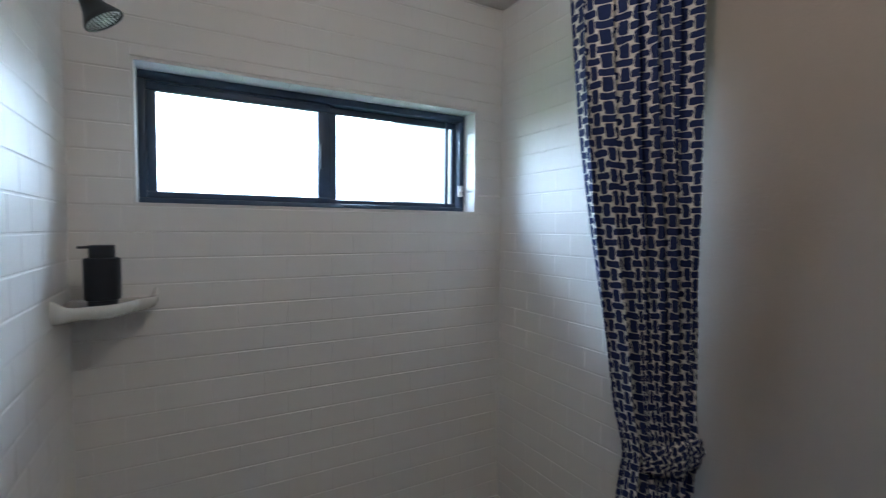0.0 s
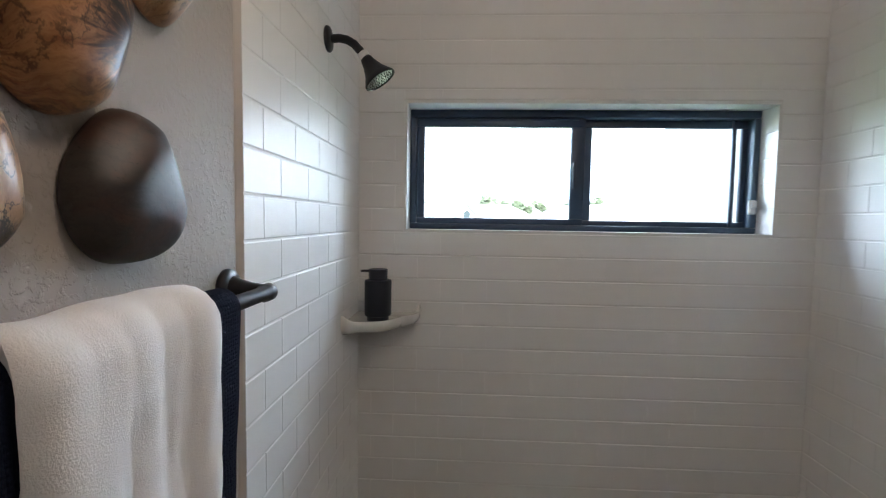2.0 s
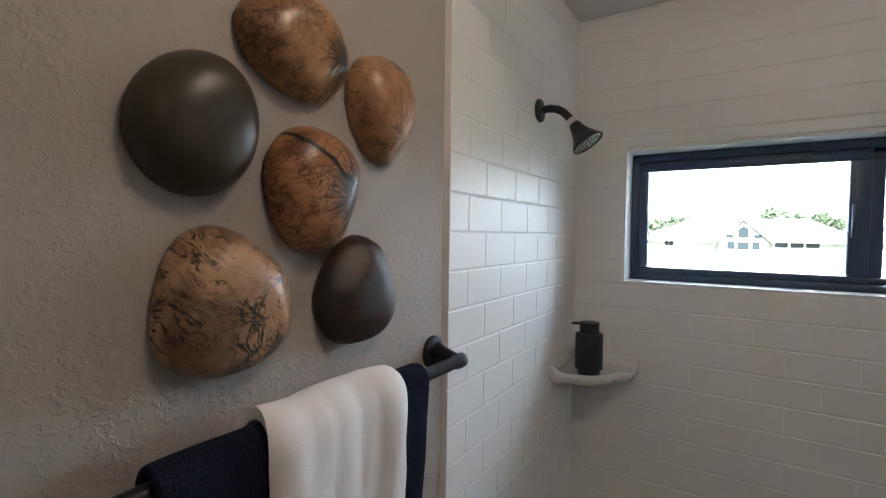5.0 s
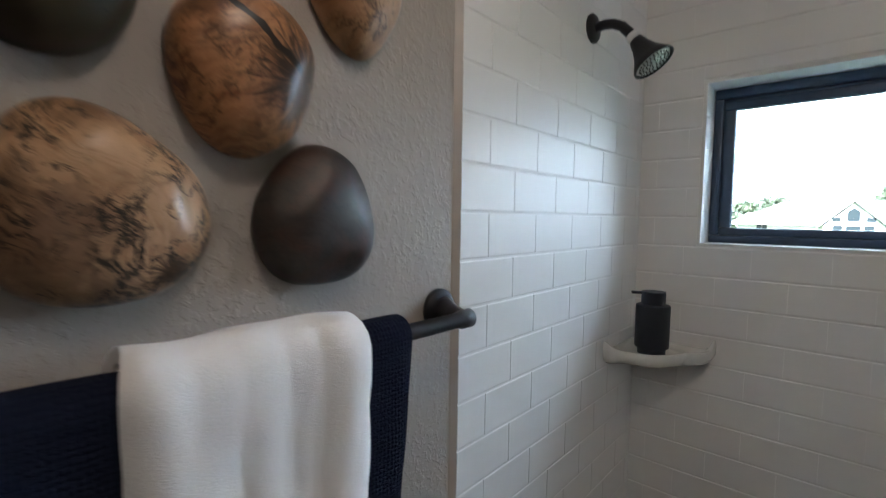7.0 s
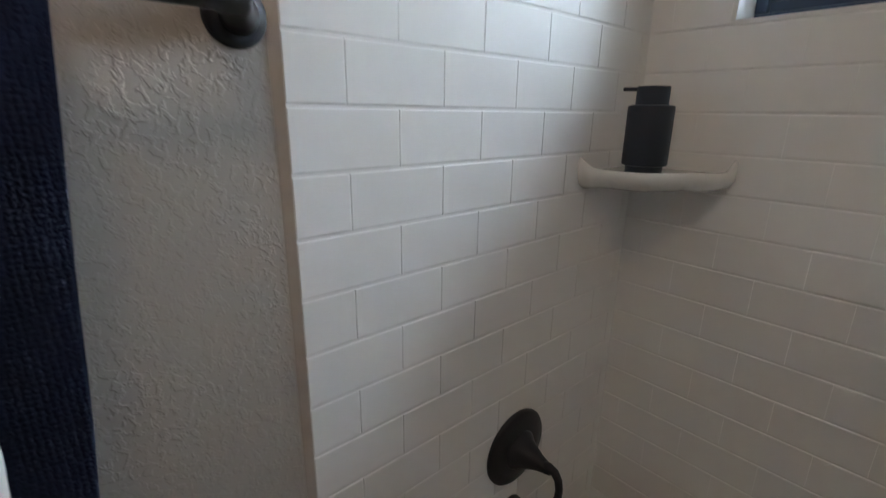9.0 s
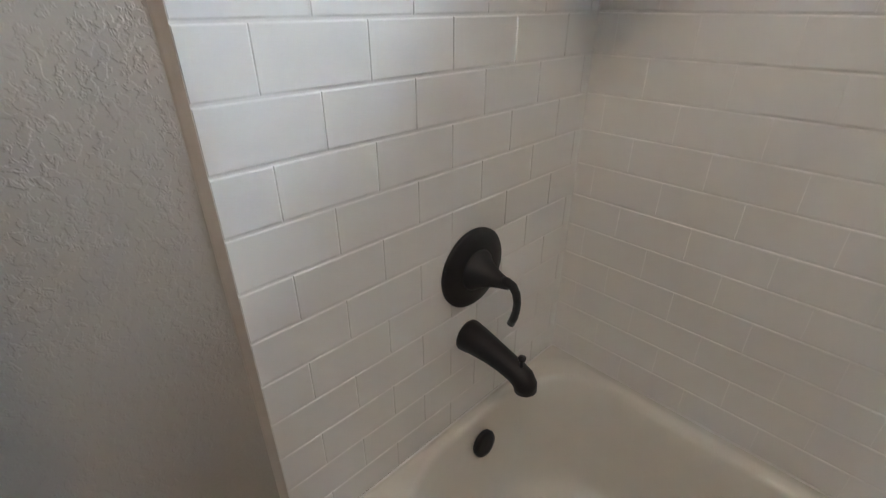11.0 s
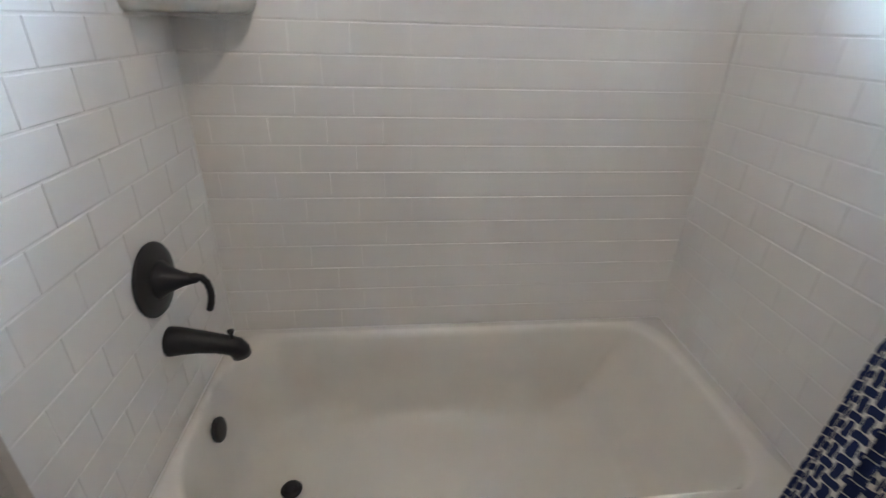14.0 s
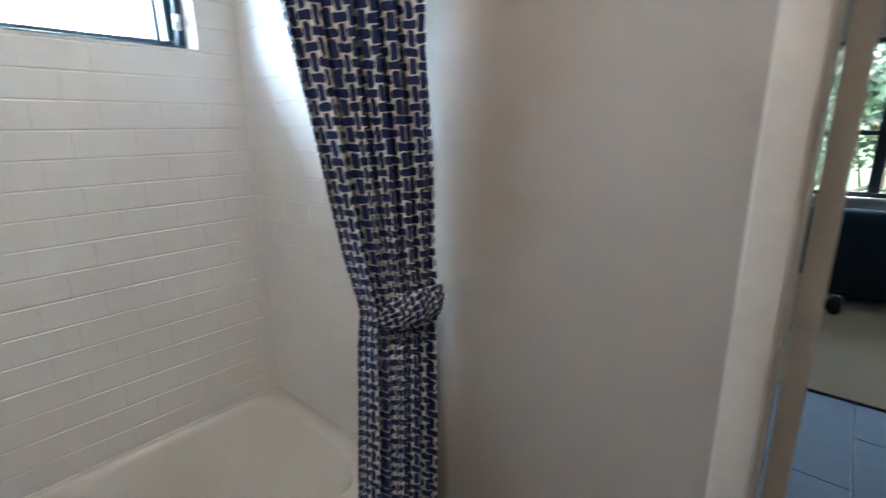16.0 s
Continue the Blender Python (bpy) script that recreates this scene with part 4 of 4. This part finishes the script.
# tie band slung round the gathered cloth towards the wall
bm = bmesh.new()
uvl = bm.loops.layers.uv.new("cloth")
rows = []
for i in range(41):
    t = i / 40
    x = 1.325 + 0.132 * t
    y = -0.846 - 0.088 * t - 0.022 * math.sin(math.pi * t) + 0.004 * math.sin(20 * t)
    zc = 0.952 + 0.034 * t
    rows.append([bm.verts.new((x, y + 0.010 * abs(k - 3) / 3 + 0.003 * math.cos(k * 2.3 + 9 * t), zc + (k - 3) * (0.0105 + 0.005 * math.sin(math.pi * t)))) for k in range(7)])
for i in range(40):
    for k in range(6):
        f = bm.faces.new((rows[i][k], rows[i + 1][k], rows[i + 1][k + 1], rows[i][k + 1]))
        for lp, (a, b) in zip(f.loops, ((i, k), (i + 1, k), (i + 1, k + 1), (i, k + 1))):
            lp[uvl].uv = (a * 0.0075 + b * 0.006, b * 0.019 - a * 0.003)
tie = part("tie_band", bm, CURTAIN, curtain, "tie band of the same navy print")
sd = tie.modifiers.new("thickness", "SOLIDIFY")
sd.thickness = 0.003
crod = thing("curtain_rod", (0.737, -0.85, ROD_Z), "black curtain rod spanning the tub alcove", "curtain rod")
crod.matrix_world = Matrix.Identity(4)
part("rod", sweep_bm([(0.0, -0.85, ROD_Z), (X1, -0.85, ROD_Z)], [0.0125, 0.0125], 20), BLACK, crod)
for i in range(8):
    px, py = 1.13 + 0.04 * i, -0.85
    loop = [(px, py + 0.022 * math.cos(k * math.pi / 10), ROD_Z - 0.010 + 0.026 * math.sin(k * math.pi / 10)) for k in range(21)]
    part("curtain_ring", sweep_bm(loop, [0.002] * 21, 8, 1.0, False), BLACK, crod)

# ---- recessed ceiling lamp ----
lamp = thing("recessed_ceiling_lamp", (0.66, -1.15, CEILING), "round recessed ceiling lamp with a white trim ring", "ceiling lamp", "recessed lamps in the ceiling")
bm = bmesh.new()
o = [[bm.verts.new((r * math.cos(2 * math.pi * k / 40), r * math.sin(2 * math.pi * k / 40), z)) for k in range(40)] for r, z in ((0.085, 0.0), (0.083, -0.006), (0.066, -0.006), (0.062, -0.001))]
for p, q in zip(o, o[1:]):
    for k in range(40):
        bm.faces.new((p[k], p[(k + 1) % 40], q[(k + 1) % 40], q[k]))
part("trim_ring", bm, TRIM, lamp)
part("diffuser", lathe_bm([(-0.003, 0.0), (-0.0028, 0.060), (-0.001, 0.061)], "Z", 40), LAMP_GLOW, lamp, "warm glowing lamp disc")
# second lamp is an unseen addition that brightens the door edge and right wall
copy_thing(lamp, pose(0.80, -2.35, CEILING))

# ---- bedroom seen through the doorway ----
BX0, BX1, BY0, BY1 = X1 + 0.128, 6.2, -4.2, 1.2
WY0, WY1, WB, WT = -3.0, -0.4, 0.73, 2.06
bedroom_floor = structure("bedroom_floor", box_bm(X1 + 0.14, BY0, -0.12, BX1, BY1, -0.006), GROUT, "dark grey plank floor of the next room", "floor")
structure("bedroom_ceiling", box_bm(BX0, BY0, 2.6, BX1, BY1, 2.72), CEIL, "off-white ceiling of the next room", "ceiling")
structure("bedroom_wall_north", box_bm(BX0, BY1, 0, BX1 + 0.14, BY1 + 0.12, 2.72), PAINT, "greige painted wall of the next room", "wall")
structure("bedroom_wall_south", box_bm(BX0, BY0 - 0.12, 0, BX1 + 0.14, BY0, 2.72), PAINT, "greige painted wall of the next room", "wall")
bm = bmesh.new()
add_box(bm, BX1, BY0, 0, BX1 + 0.14, BY1, WB)
add_box(bm, BX1, BY0, WT, BX1 + 0.14, BY1, 2.72)
add_box(bm, BX1, BY0, WB, BX1 + 0.14, WY0, WT)
add_box(bm, BX1, WY1, WB, BX1 + 0.14, BY1, WT)
structure("bedroom_wall_east", bm, PAINT, "greige wall with a wide black-framed window", "wall")
bm = bmesh.new()
add_box(bm, X1 + 0.008, 0.151, -0.1, BX0, BY1, 2.72)
add_box(bm, X1 + 0.008, BY0, -0.1, BX0, REAR - 0.121, 2.72)
structure("bedroom_wall_west", bm, PAINT, "greige painted wall beside the bathroom", "wall")
win2 = thing("window_2", (BX1, -1.7, WB), "wide black-framed bedroom window with glazing bars", "window", "", "structure")
win2.matrix_world = Matrix.Identity(4)
for y0, z0, y1, z1 in ((WY0, WB, WY1, WB + 0.04), (WY0, WT - 0.04, WY1, WT), (WY0, WB + 0.04, WY0 + 0.04, WT - 0.04), (WY1 - 0.04, WB + 0.04, WY1, WT - 0.04)):
    part("window_frame", box_bm(BX1 + 0.03, y0, z0, BX1 + 0.10, y1, z1, 0.004), BLACK, win2)
for y in (-2.42, -1.76, -1.10):
    part("mullion", box_bm(BX1 + 0.035, y - 0.045, WB + 0.04, BX1 + 0.095, y + 0.045, WT - 0.04, 0.004), BLACK, win2)
part("transom", box_bm(BX1 + 0.04, WY0 + 0.04, 1.268, BX1 + 0.09, WY1 - 0.04, 1.306, 0.003), BLACK, win2)
g = part("pane", box_bm(BX1 + 0.062, WY0 + 0.04, WB + 0.04, BX1 + 0.068, WY1 - 0.04, WT - 0.04), GLASS, win2, "", False)
g.visible_shadow = False
part("window_sill", box_bm(BX1 - 0.03, WY0 - 0.02, WB - 0.03, BX1 + 0.03, WY1 + 0.02, WB, 0.004), TRIM, win2)

sofa = thing("sofa", (5.65, -1.6, 0), "dark blue upholstered sofa under the window", "sofa")
sofa.matrix_world = Matrix.Identity(4)
part("base", box_bm(5.15, -2.75, 0.10, 6.0, -0.45, 0.40, 0.03, 3), SOFA, sofa)
part("backrest", box_bm(5.10, -2.75, 0.12, 5.34, -0.45, 0.755, 0.08, 4), SOFA, sofa)
for y in (-2.78, -0.60):
    part("armrest", box_bm(5.20, y, 0.12, 6.02, y + 0.18, 0.62, 0.05, 3), SOFA, sofa)
for y in (-2.35, -1.60, -0.98):
    part("seat_cushion", box_bm(5.35, y - 0.30, 0.40, 5.98, y + 0.34, 0.54, 0.04, 3), SOFA, sofa)
for x in (5.18, 5.90):
    for y in (-2.70, -0.55):
        part("leg", box_bm(x, y, 0.0, x + 0.06, y + 0.06, 0.10, 0.005), BLACK, sofa)
tagged(part("rug", box_bm(3.59, -3.1, 0.001, 5.9, -0.2, 0.013, 0.004), RUG), "flat tan woven rug on the plank floor", "rug")

# ---- outdoors ----
GROUND = -3.1
gm = bmesh.new()
bmesh.ops.create_grid(gm, x_segments=40, y_segments=40, size=400)
bmesh.ops.translate(gm, verts=gm.verts[:], vec=(0, 0, GROUND))
structure("ground", gm, GRASS, "green lawn running out to the horizon", "ground")


SKY_GLOW = bpy.data.materials.new("bright_hazy_sky")
SKY_GLOW.use_nodes = True
SKY_GLOW.node_tree.nodes["Principled BSDF"].inputs["Base Color"].default_value = (0.8, 0.85, 0.9, 1)
SKY_GLOW.node_tree.nodes["Principled BSDF"].inputs["Emission Color"].default_value = (0.74, 0.88, 1.0, 1)
SKY_GLOW.node_tree.nodes["Principled BSDF"].inputs["Emission Strength"].default_value = 1.3
structure("backdrop", box_bm(-160, 118, -6, 180, 118.5, 130), SKY_GLOW, "bright hazy white sky behind the houses", "sky")


def house(x, y, width, depth, eave, ridge, gable_x, gable_w, gable_top, windows, label):
    h = thing("house", (x, y, GROUND), label, "house", "houses outside the window")
    e, r = eave - GROUND, ridge - GROUND
    part("wall", box_bm(-width / 2, 0, 0, width / 2, depth, e), STUCCO, h, "", False)
    bm = bmesh.new()
    o = 0.5
    pts = [(-width / 2 - o, -o, e - 0.1), (width / 2 + o, -o, e - 0.1), (width / 2 + o, depth + o, e - 0.1), (-width / 2 - o, depth + o, e - 0.1),
           (-width / 2 + 2.5, depth / 2, r), (width / 2 - 2.5, depth / 2, r)]
    v = [bm.verts.new(p) for p in pts]
    for f in ((0, 1, 5, 4), (1, 2, 5), (2, 3, 4, 5), (3, 0, 4), (3, 2, 1, 0)):
        bm.faces.new([v[i] for i in f])
    part("roof", bm, ROOF, h, "", False)
    part("fascia", box_bm(-width / 2 - o, -o - 0.05, e - 0.25, width / 2 + o, -o, e - 0.05), STUCCO, h, "", False)
    if gable_w:
        gt = gable_top - GROUND
        bm = bmesh.new()
        pr = [(gable_x - gable_w / 2, 0), (gable_x + gable_w / 2, 0), (gable_x + gable_w / 2, e - 0.2), (gable_x, gt), (gable_x - gable_w / 2, e - 0.2)]
        fr = [bm.verts.new((px, -1.2, pz)) for px, pz in pr]
        bk = [bm.verts.new((px, 2.5, pz)) for px, pz in pr]
        bm.faces.new(fr)
        bm.faces.new(bk[::-1])
        for k in range(5):
            bm.faces.new((fr[k], bk[k], bk[(k + 1) % 5], fr[(k + 1) % 5]))
        part("gable", bm, STUCCO, h, "", False)
        for sgn in (-1, 1):
            bm = bmesh.new()
            ex = gable_x + sgn * (gable_w / 2 + 0.35)
            ez = e - 0.45
            q = [(gable_x, -1.5, gt + 0.05), (ex, -1.5, ez), (ex, 2.8, ez), (gable_x, 2.8, gt + 0.05)]
            lo = [bm.verts.new(p) for p in q]
            hi = [bm.verts.new((p[0], p[1], p[2] + 0.18)) for p in q]
            bm.faces.new(lo)
            bm.faces.new(hi[::-1])
            for k in range(4):
                bm.faces.new((lo[k], lo[(k + 1) % 4], hi[(k + 1) % 4], hi[k]))
            part("gable_roof", bm, ROOF, h, "", False)
    for wx, wz, ww, wh, yo in windows:
        fr = part("window", box_bm(wx - ww / 2 - 0.08, yo - 0.06, wz - GROUND - wh / 2 - 0.08, wx + ww / 2 + 0.08, yo + 0.02, wz - GROUND + wh / 2 + 0.08), STUCCO, h, "", False)
        part("pane", box_bm(wx - ww / 2, yo - 0.075, wz - GROUND - wh / 2, wx + ww / 2, yo - 0.05, wz - GROUND + wh / 2), HOUSE_GLASS, fr, "", False)
    return h


def lean_to(h, x0, x1, y0, z0, z1):
    """A low slate roof in front of a house wall, with its eave forward at z0."""
    bm = bmesh.new()
    pts = [(x0, y0, z0), (x1, y0, z0), (x1, 0.0, z1), (x0, 0.0, z1)]
    top = [bm.verts.new((x, y, z - GROUND)) for x, y, z in pts]
    low = [bm.verts.new((x, y, z - GROUND - 0.15)) for x, y, z in pts]
    bm.faces.new(top)
    bm.faces.new(low[::-1])
    for k in range(4):
        bm.faces.new((top[k], low[k], low[(k + 1) % 4], top[(k + 1) % 4]))
    part("porch_roof", bm, SLATE, h, "slate-blue shingled lower roof", False)


gabled = house(0.5, 40, 13.3, 9, 1.70, 3.3, 0.0, 3.0, 3.0,
               [(0.0, 2.08, 0.62, 0.62, -1.2), (-0.85, 1.86, 0.45, 0.26, -1.2), (0.85, 1.86, 0.45, 0.26, -1.2),
                (-0.77, 1.19, 0.48, 0.55, -1.2), (0.0, 1.18, 0.72, 0.55, -1.2), (0.77, 1.19, 0.48, 0.55, -1.2),
                (2.32, 1.30, 0.75, 0.48, 0), (3.24, 1.31, 0.75, 0.48, 0), (4.12, 1.31, 0.75, 0.48, 0), (-5.25, 1.27, 0.28, 0.46, 0), (-4.9, 1.27, 0.28, 0.46, 0)],
               "white stucco house with a tall central gable")
bm = bmesh.new()
peak = [bm.verts.new((x, y, 2.39 - GROUND + z)) for y in (-1.275, -1.25) for x, z in ((-0.31, 0.0), (0.31, 0.0), (0.0, 0.24))]
for f in ((0, 1, 2), (5, 4, 3), (0, 3, 4, 1), (1, 4, 5, 2), (2, 5, 3, 0)):
    bm.faces.new([peak[k] for k in f])
part("gable_pane", bm, HOUSE_GLASS, gabled, "pointed pane under the gable", False)
hipped = house(14.2, 38, 13.0, 9, 1.75, 3.35, 0, 0, 0,
               [(-1.49, 1.17, 0.50, 0.56, -0.42), (-0.77, 1.17, 0.72, 0.56, -0.42), (-0.10, 1.17, 0.50, 0.56, -0.42)],
               "white stucco house with low slate porch roofs")
part("bay", box_bm(-1.96, -0.42, 0.55 - GROUND, 0.62, 0.0, 1.62 - GROUND, 0.02), STUCCO, hipped, "", False)
lean_to(hipped, -5.9, -4.25, -1.6, 0.55, 1.62)
lean_to(hipped, -3.95, -2.3, -0.7, 1.28, 1.62)
lean_to(hipped, 0.72, 1.6, -0.8, 1.0, 1.45)


def tree(x, y, height, spread, seed, leaves=2600, size=0.28):
    rs = np.random.RandomState(seed)
    t = thing("tree", (x, y, GROUND), "leafy green tree with an airy uneven crown", "tree", "trees outside the windows")
    trunk_path, rad = [], []
    for k in range(8):
        f = k / 7
        trunk_path.append((0.15 * math.sin(3 * f + seed), 0.12 * math.cos(4 * f + seed), height * 0.75 * f))
        rad.append(0.16 * (1 - 0.8 * f) * height / 6)
    part("trunk", sweep_bm(trunk_path, rad, 10), BARK, t)
    clumps = []
    for k in range(11):
        a, f = rs.uniform(0, 6.28), rs.uniform(0.35, 0.98)
        reach = spread * rs.uniform(0.35, 1.0) * math.sin(math.pi * min(0.95, (f - 0.2) / 0.85)) ** 0.6
        base = Vector(trunk_path[min(7, int(f * 6))])
        tip = Vector((reach * math.cos(a), reach * math.sin(a), height * f))
        mid = (base + tip) / 2 + Vector((0, 0, -0.05 * height))
        part("limb", sweep_bm([base, mid, tip], [0.05 * height / 6, 0.035 * height / 6, 0.012], 6), BARK, t)
        clumps.append((tip, spread * rs.uniform(0.28, 0.5)))
    n = leaves
    idx = rs.randint(0, len(clumps), n)
    verts, faces = [], []
    for i in range(n):
        c, rad_c = clumps[idx[i]]
        d = rs.normal(size=3)
        d /= np.linalg.norm(d)
        p = np.array(c) + d * rad_c * rs.uniform(0.3, 1.05) * np.array((1, 1, 0.75))
        u = rs.normal(size=3)
        u /= np.linalg.norm(u)
        w = np.cross(u, rs.normal(size=3))
        w /= np.linalg.norm(w)
        s = size * rs.uniform(0.5, 1.1)
        k = len(verts)
        verts += [tuple(p - u * s), tuple(p + w * s * 0.45), tuple(p + u * s), tuple(p - w * s * 0.45)]
        faces.append((k, k + 1, k + 2, k + 3))
    me = bpy.data.meshes.new("crown")
    me.from_pydata(verts, [], faces)
    me.materials.append(LEAF)
    cr = new("crown", me)
    cr.parent = t
    return t


for i, (x, y, h) in enumerate(((-5.1, 53, 7.5), (-8.5, 55, 7.0), (3.4, 53, 7.3), (8.0, 53, 7.7), (6.8, 51, 6.9), (13.2, 54, 7.2), (15.1, 53, 7.7), (19.2, 53, 6.9), (25.0, 52, 7.0))):
    tree(x, y, h, 2.0 + 0.3 * (i % 3), 10 + i)
for i, (x, y, h) in enumerate(((12.0, -3.6, 8.0), (13.0, -0.8, 8.5), (15.5, -2.2, 9.5), (16, 1.5, 9.0))):
    tree(x, y, h, 2.6, 40 + i, 9000, 0.13)

# ---- tiles ----
PZ, PY = 0.0778, 0.1545
LINE0 = 1.4692
GAP_U, GAP_Z = 0.0006, 0.0022
tile_meshes = {}


def tile_mesh(w, h, seam):
    key = (round(w, 4), round(h, 4), seam)
    if key not in tile_meshes:
        bm = bmesh.new()
        b, bu = min(0.0028, h / 3), min(seam, w / 3)
        depth = 0.0060
        lev = [(0.0, 0.0), (0.0, depth * 0.62), (b * 0.35, depth * 0.88), (b, depth)]
        rings = [[bm.verts.new((sx * (w / 2 - i * bu / b), sz * (h / 2 - i), d)) for sx, sz in ((-1, -1), (1, -1), (1, 1), (-1, 1))] for i, d in lev]
        for p, q in zip(rings, rings[1:]):
            for k in range(4):
                bm.faces.new((p[k], p[(k + 1) % 4], q[(k + 1) % 4], q[k]))
        bm.faces.new(rings[-1])
        tile_meshes[key] = finish(bm, "tile", TILE, False)
    return tile_meshes[key]


def lay(parent, spans, place, seam=0.0005):
    """Tiles as rectangles (u0, u1, z0, z1); place turns the centre (u, z) into a pose."""
    for u0, u1, z0, z1 in spans:
        w, h = u1 - u0 - min(GAP_U, seam), z1 - z0 - GAP_Z
        if w < 0.006 or h < 0.006:
            continue
        ob = new("tile", tile_mesh(w, h, seam))
        ob.matrix_world = place((u0 + u1) / 2, (z0 + z1) / 2) @ pose(0, 0, 0, random.uniform(-0.10, 0.10), random.uniform(-0.05, 0.05), 0)
        ob.parent = parent


def courses(u0, u1, joint_even, joint_odd, hole=None):
    out = []
    for k in range(-14, 14):
        z1, z0 = LINE0 - k * PZ, LINE0 - (k + 1) * PZ
        z1, z0 = min(z1, CEILING - 0.001), max(z0, RIM + 0.002)
        if z1 - z0 < 0.008:
            continue
        j = joint_even if k % 2 == 0 else joint_odd
        first = u0 - ((u0 - j) % PY)
        a = first
        while a < u1 - 1e-6:
            p, q = max(a, u0), min(a + PY, u1)
            if q - p > 0.006:
                if hole and p < hole[1] and q > hole[0] and z0 < hole[3] and z1 > hole[2]:
                    if p < hole[0]:
                        out.append((p, hole[0], z0, z1))
                    if q > hole[1]:
                        out.append((hole[1], q, z0, z1))
                    pp, qq = max(p, hole[0]), min(q, hole[1])
                    if z0 < hole[2]:
                        out.append((pp, qq, z0, hole[2]))
                    if z1 > hole[3]:
                        out.append((pp, qq, hole[3], z1))
                else:
                    out.append((p, q, z0, z1))
            a += PY
    return out


# a tile's local x runs along the wall, local y up, local z out of the wall
lay(wall_left, courses(EDGE, 0.0, -0.6475, -0.7245), lambda u, z: Matrix.Translation((-0.006, u, z)) @ Matrix(((0, 0, 1, 0), (1, 0, 0, 0), (0, 1, 0, 0), (0, 0, 0, 1))), 0.0011)
lay(wall_right, courses(EDGE, 0.0, -0.6475, -0.7245), lambda u, z: Matrix.Translation((X1 + 0.006, u, z)) @ Matrix(((0, 0, -1, 0), (-1, 0, 0, 0), (0, 1, 0, 0), (0, 0, 0, 1))))
lay(wall_back, courses(0.0, X1, 0.122, 0.045, (WX0 - 0.006, WX1 + 0.006, WZ0 - 0.006, WZ1 + 0.006)), lambda u, z: Matrix.Translation((u, 0.006, z)) @ Matrix(((1, 0, 0, 0), (0, 0, -1, 0), (0, 1, 0, 0), (0, 0, 0, 1))), 0.00015)

# bathroom floor tiles and bedroom planks
slab = finish(box_bm(-0.147, -0.147, 0, 0.147, 0.147, 0.008, 0.0015, 1), "floor_tile", FLOOR_TILE, False)
for i in range(5):
    for j in range(8):
        ob = new("floor_tile", slab)
        ob.location = (0.15 + 0.297 * i, -0.93 - 0.297 * j, -0.0085)
        ob.parent = floor
plank_meshes = {}
for j in range(27):
    x = 1.625 - (0.39 * (j % 3))
    while x < 6.17:
        x0, x1 = max(x, 1.625), min(x + 1.195, 6.17)
        length = round(x1 - x0 - 0.003, 4)
        if length > 0.02:
            if length not in plank_meshes:
                plank_meshes[length] = finish(box_bm(-length / 2, -0.0985, 0, length / 2, 0.0985, 0.008, 0.0012, 1), "plank", PLANK, False)
            ob = new("plank", plank_meshes[length])
            ob.location = ((x0 + x1) / 2, BY0 + 0.10 + 0.2 * j, -0.0085)
            ob.parent = bedroom_floor
        x += 1.195
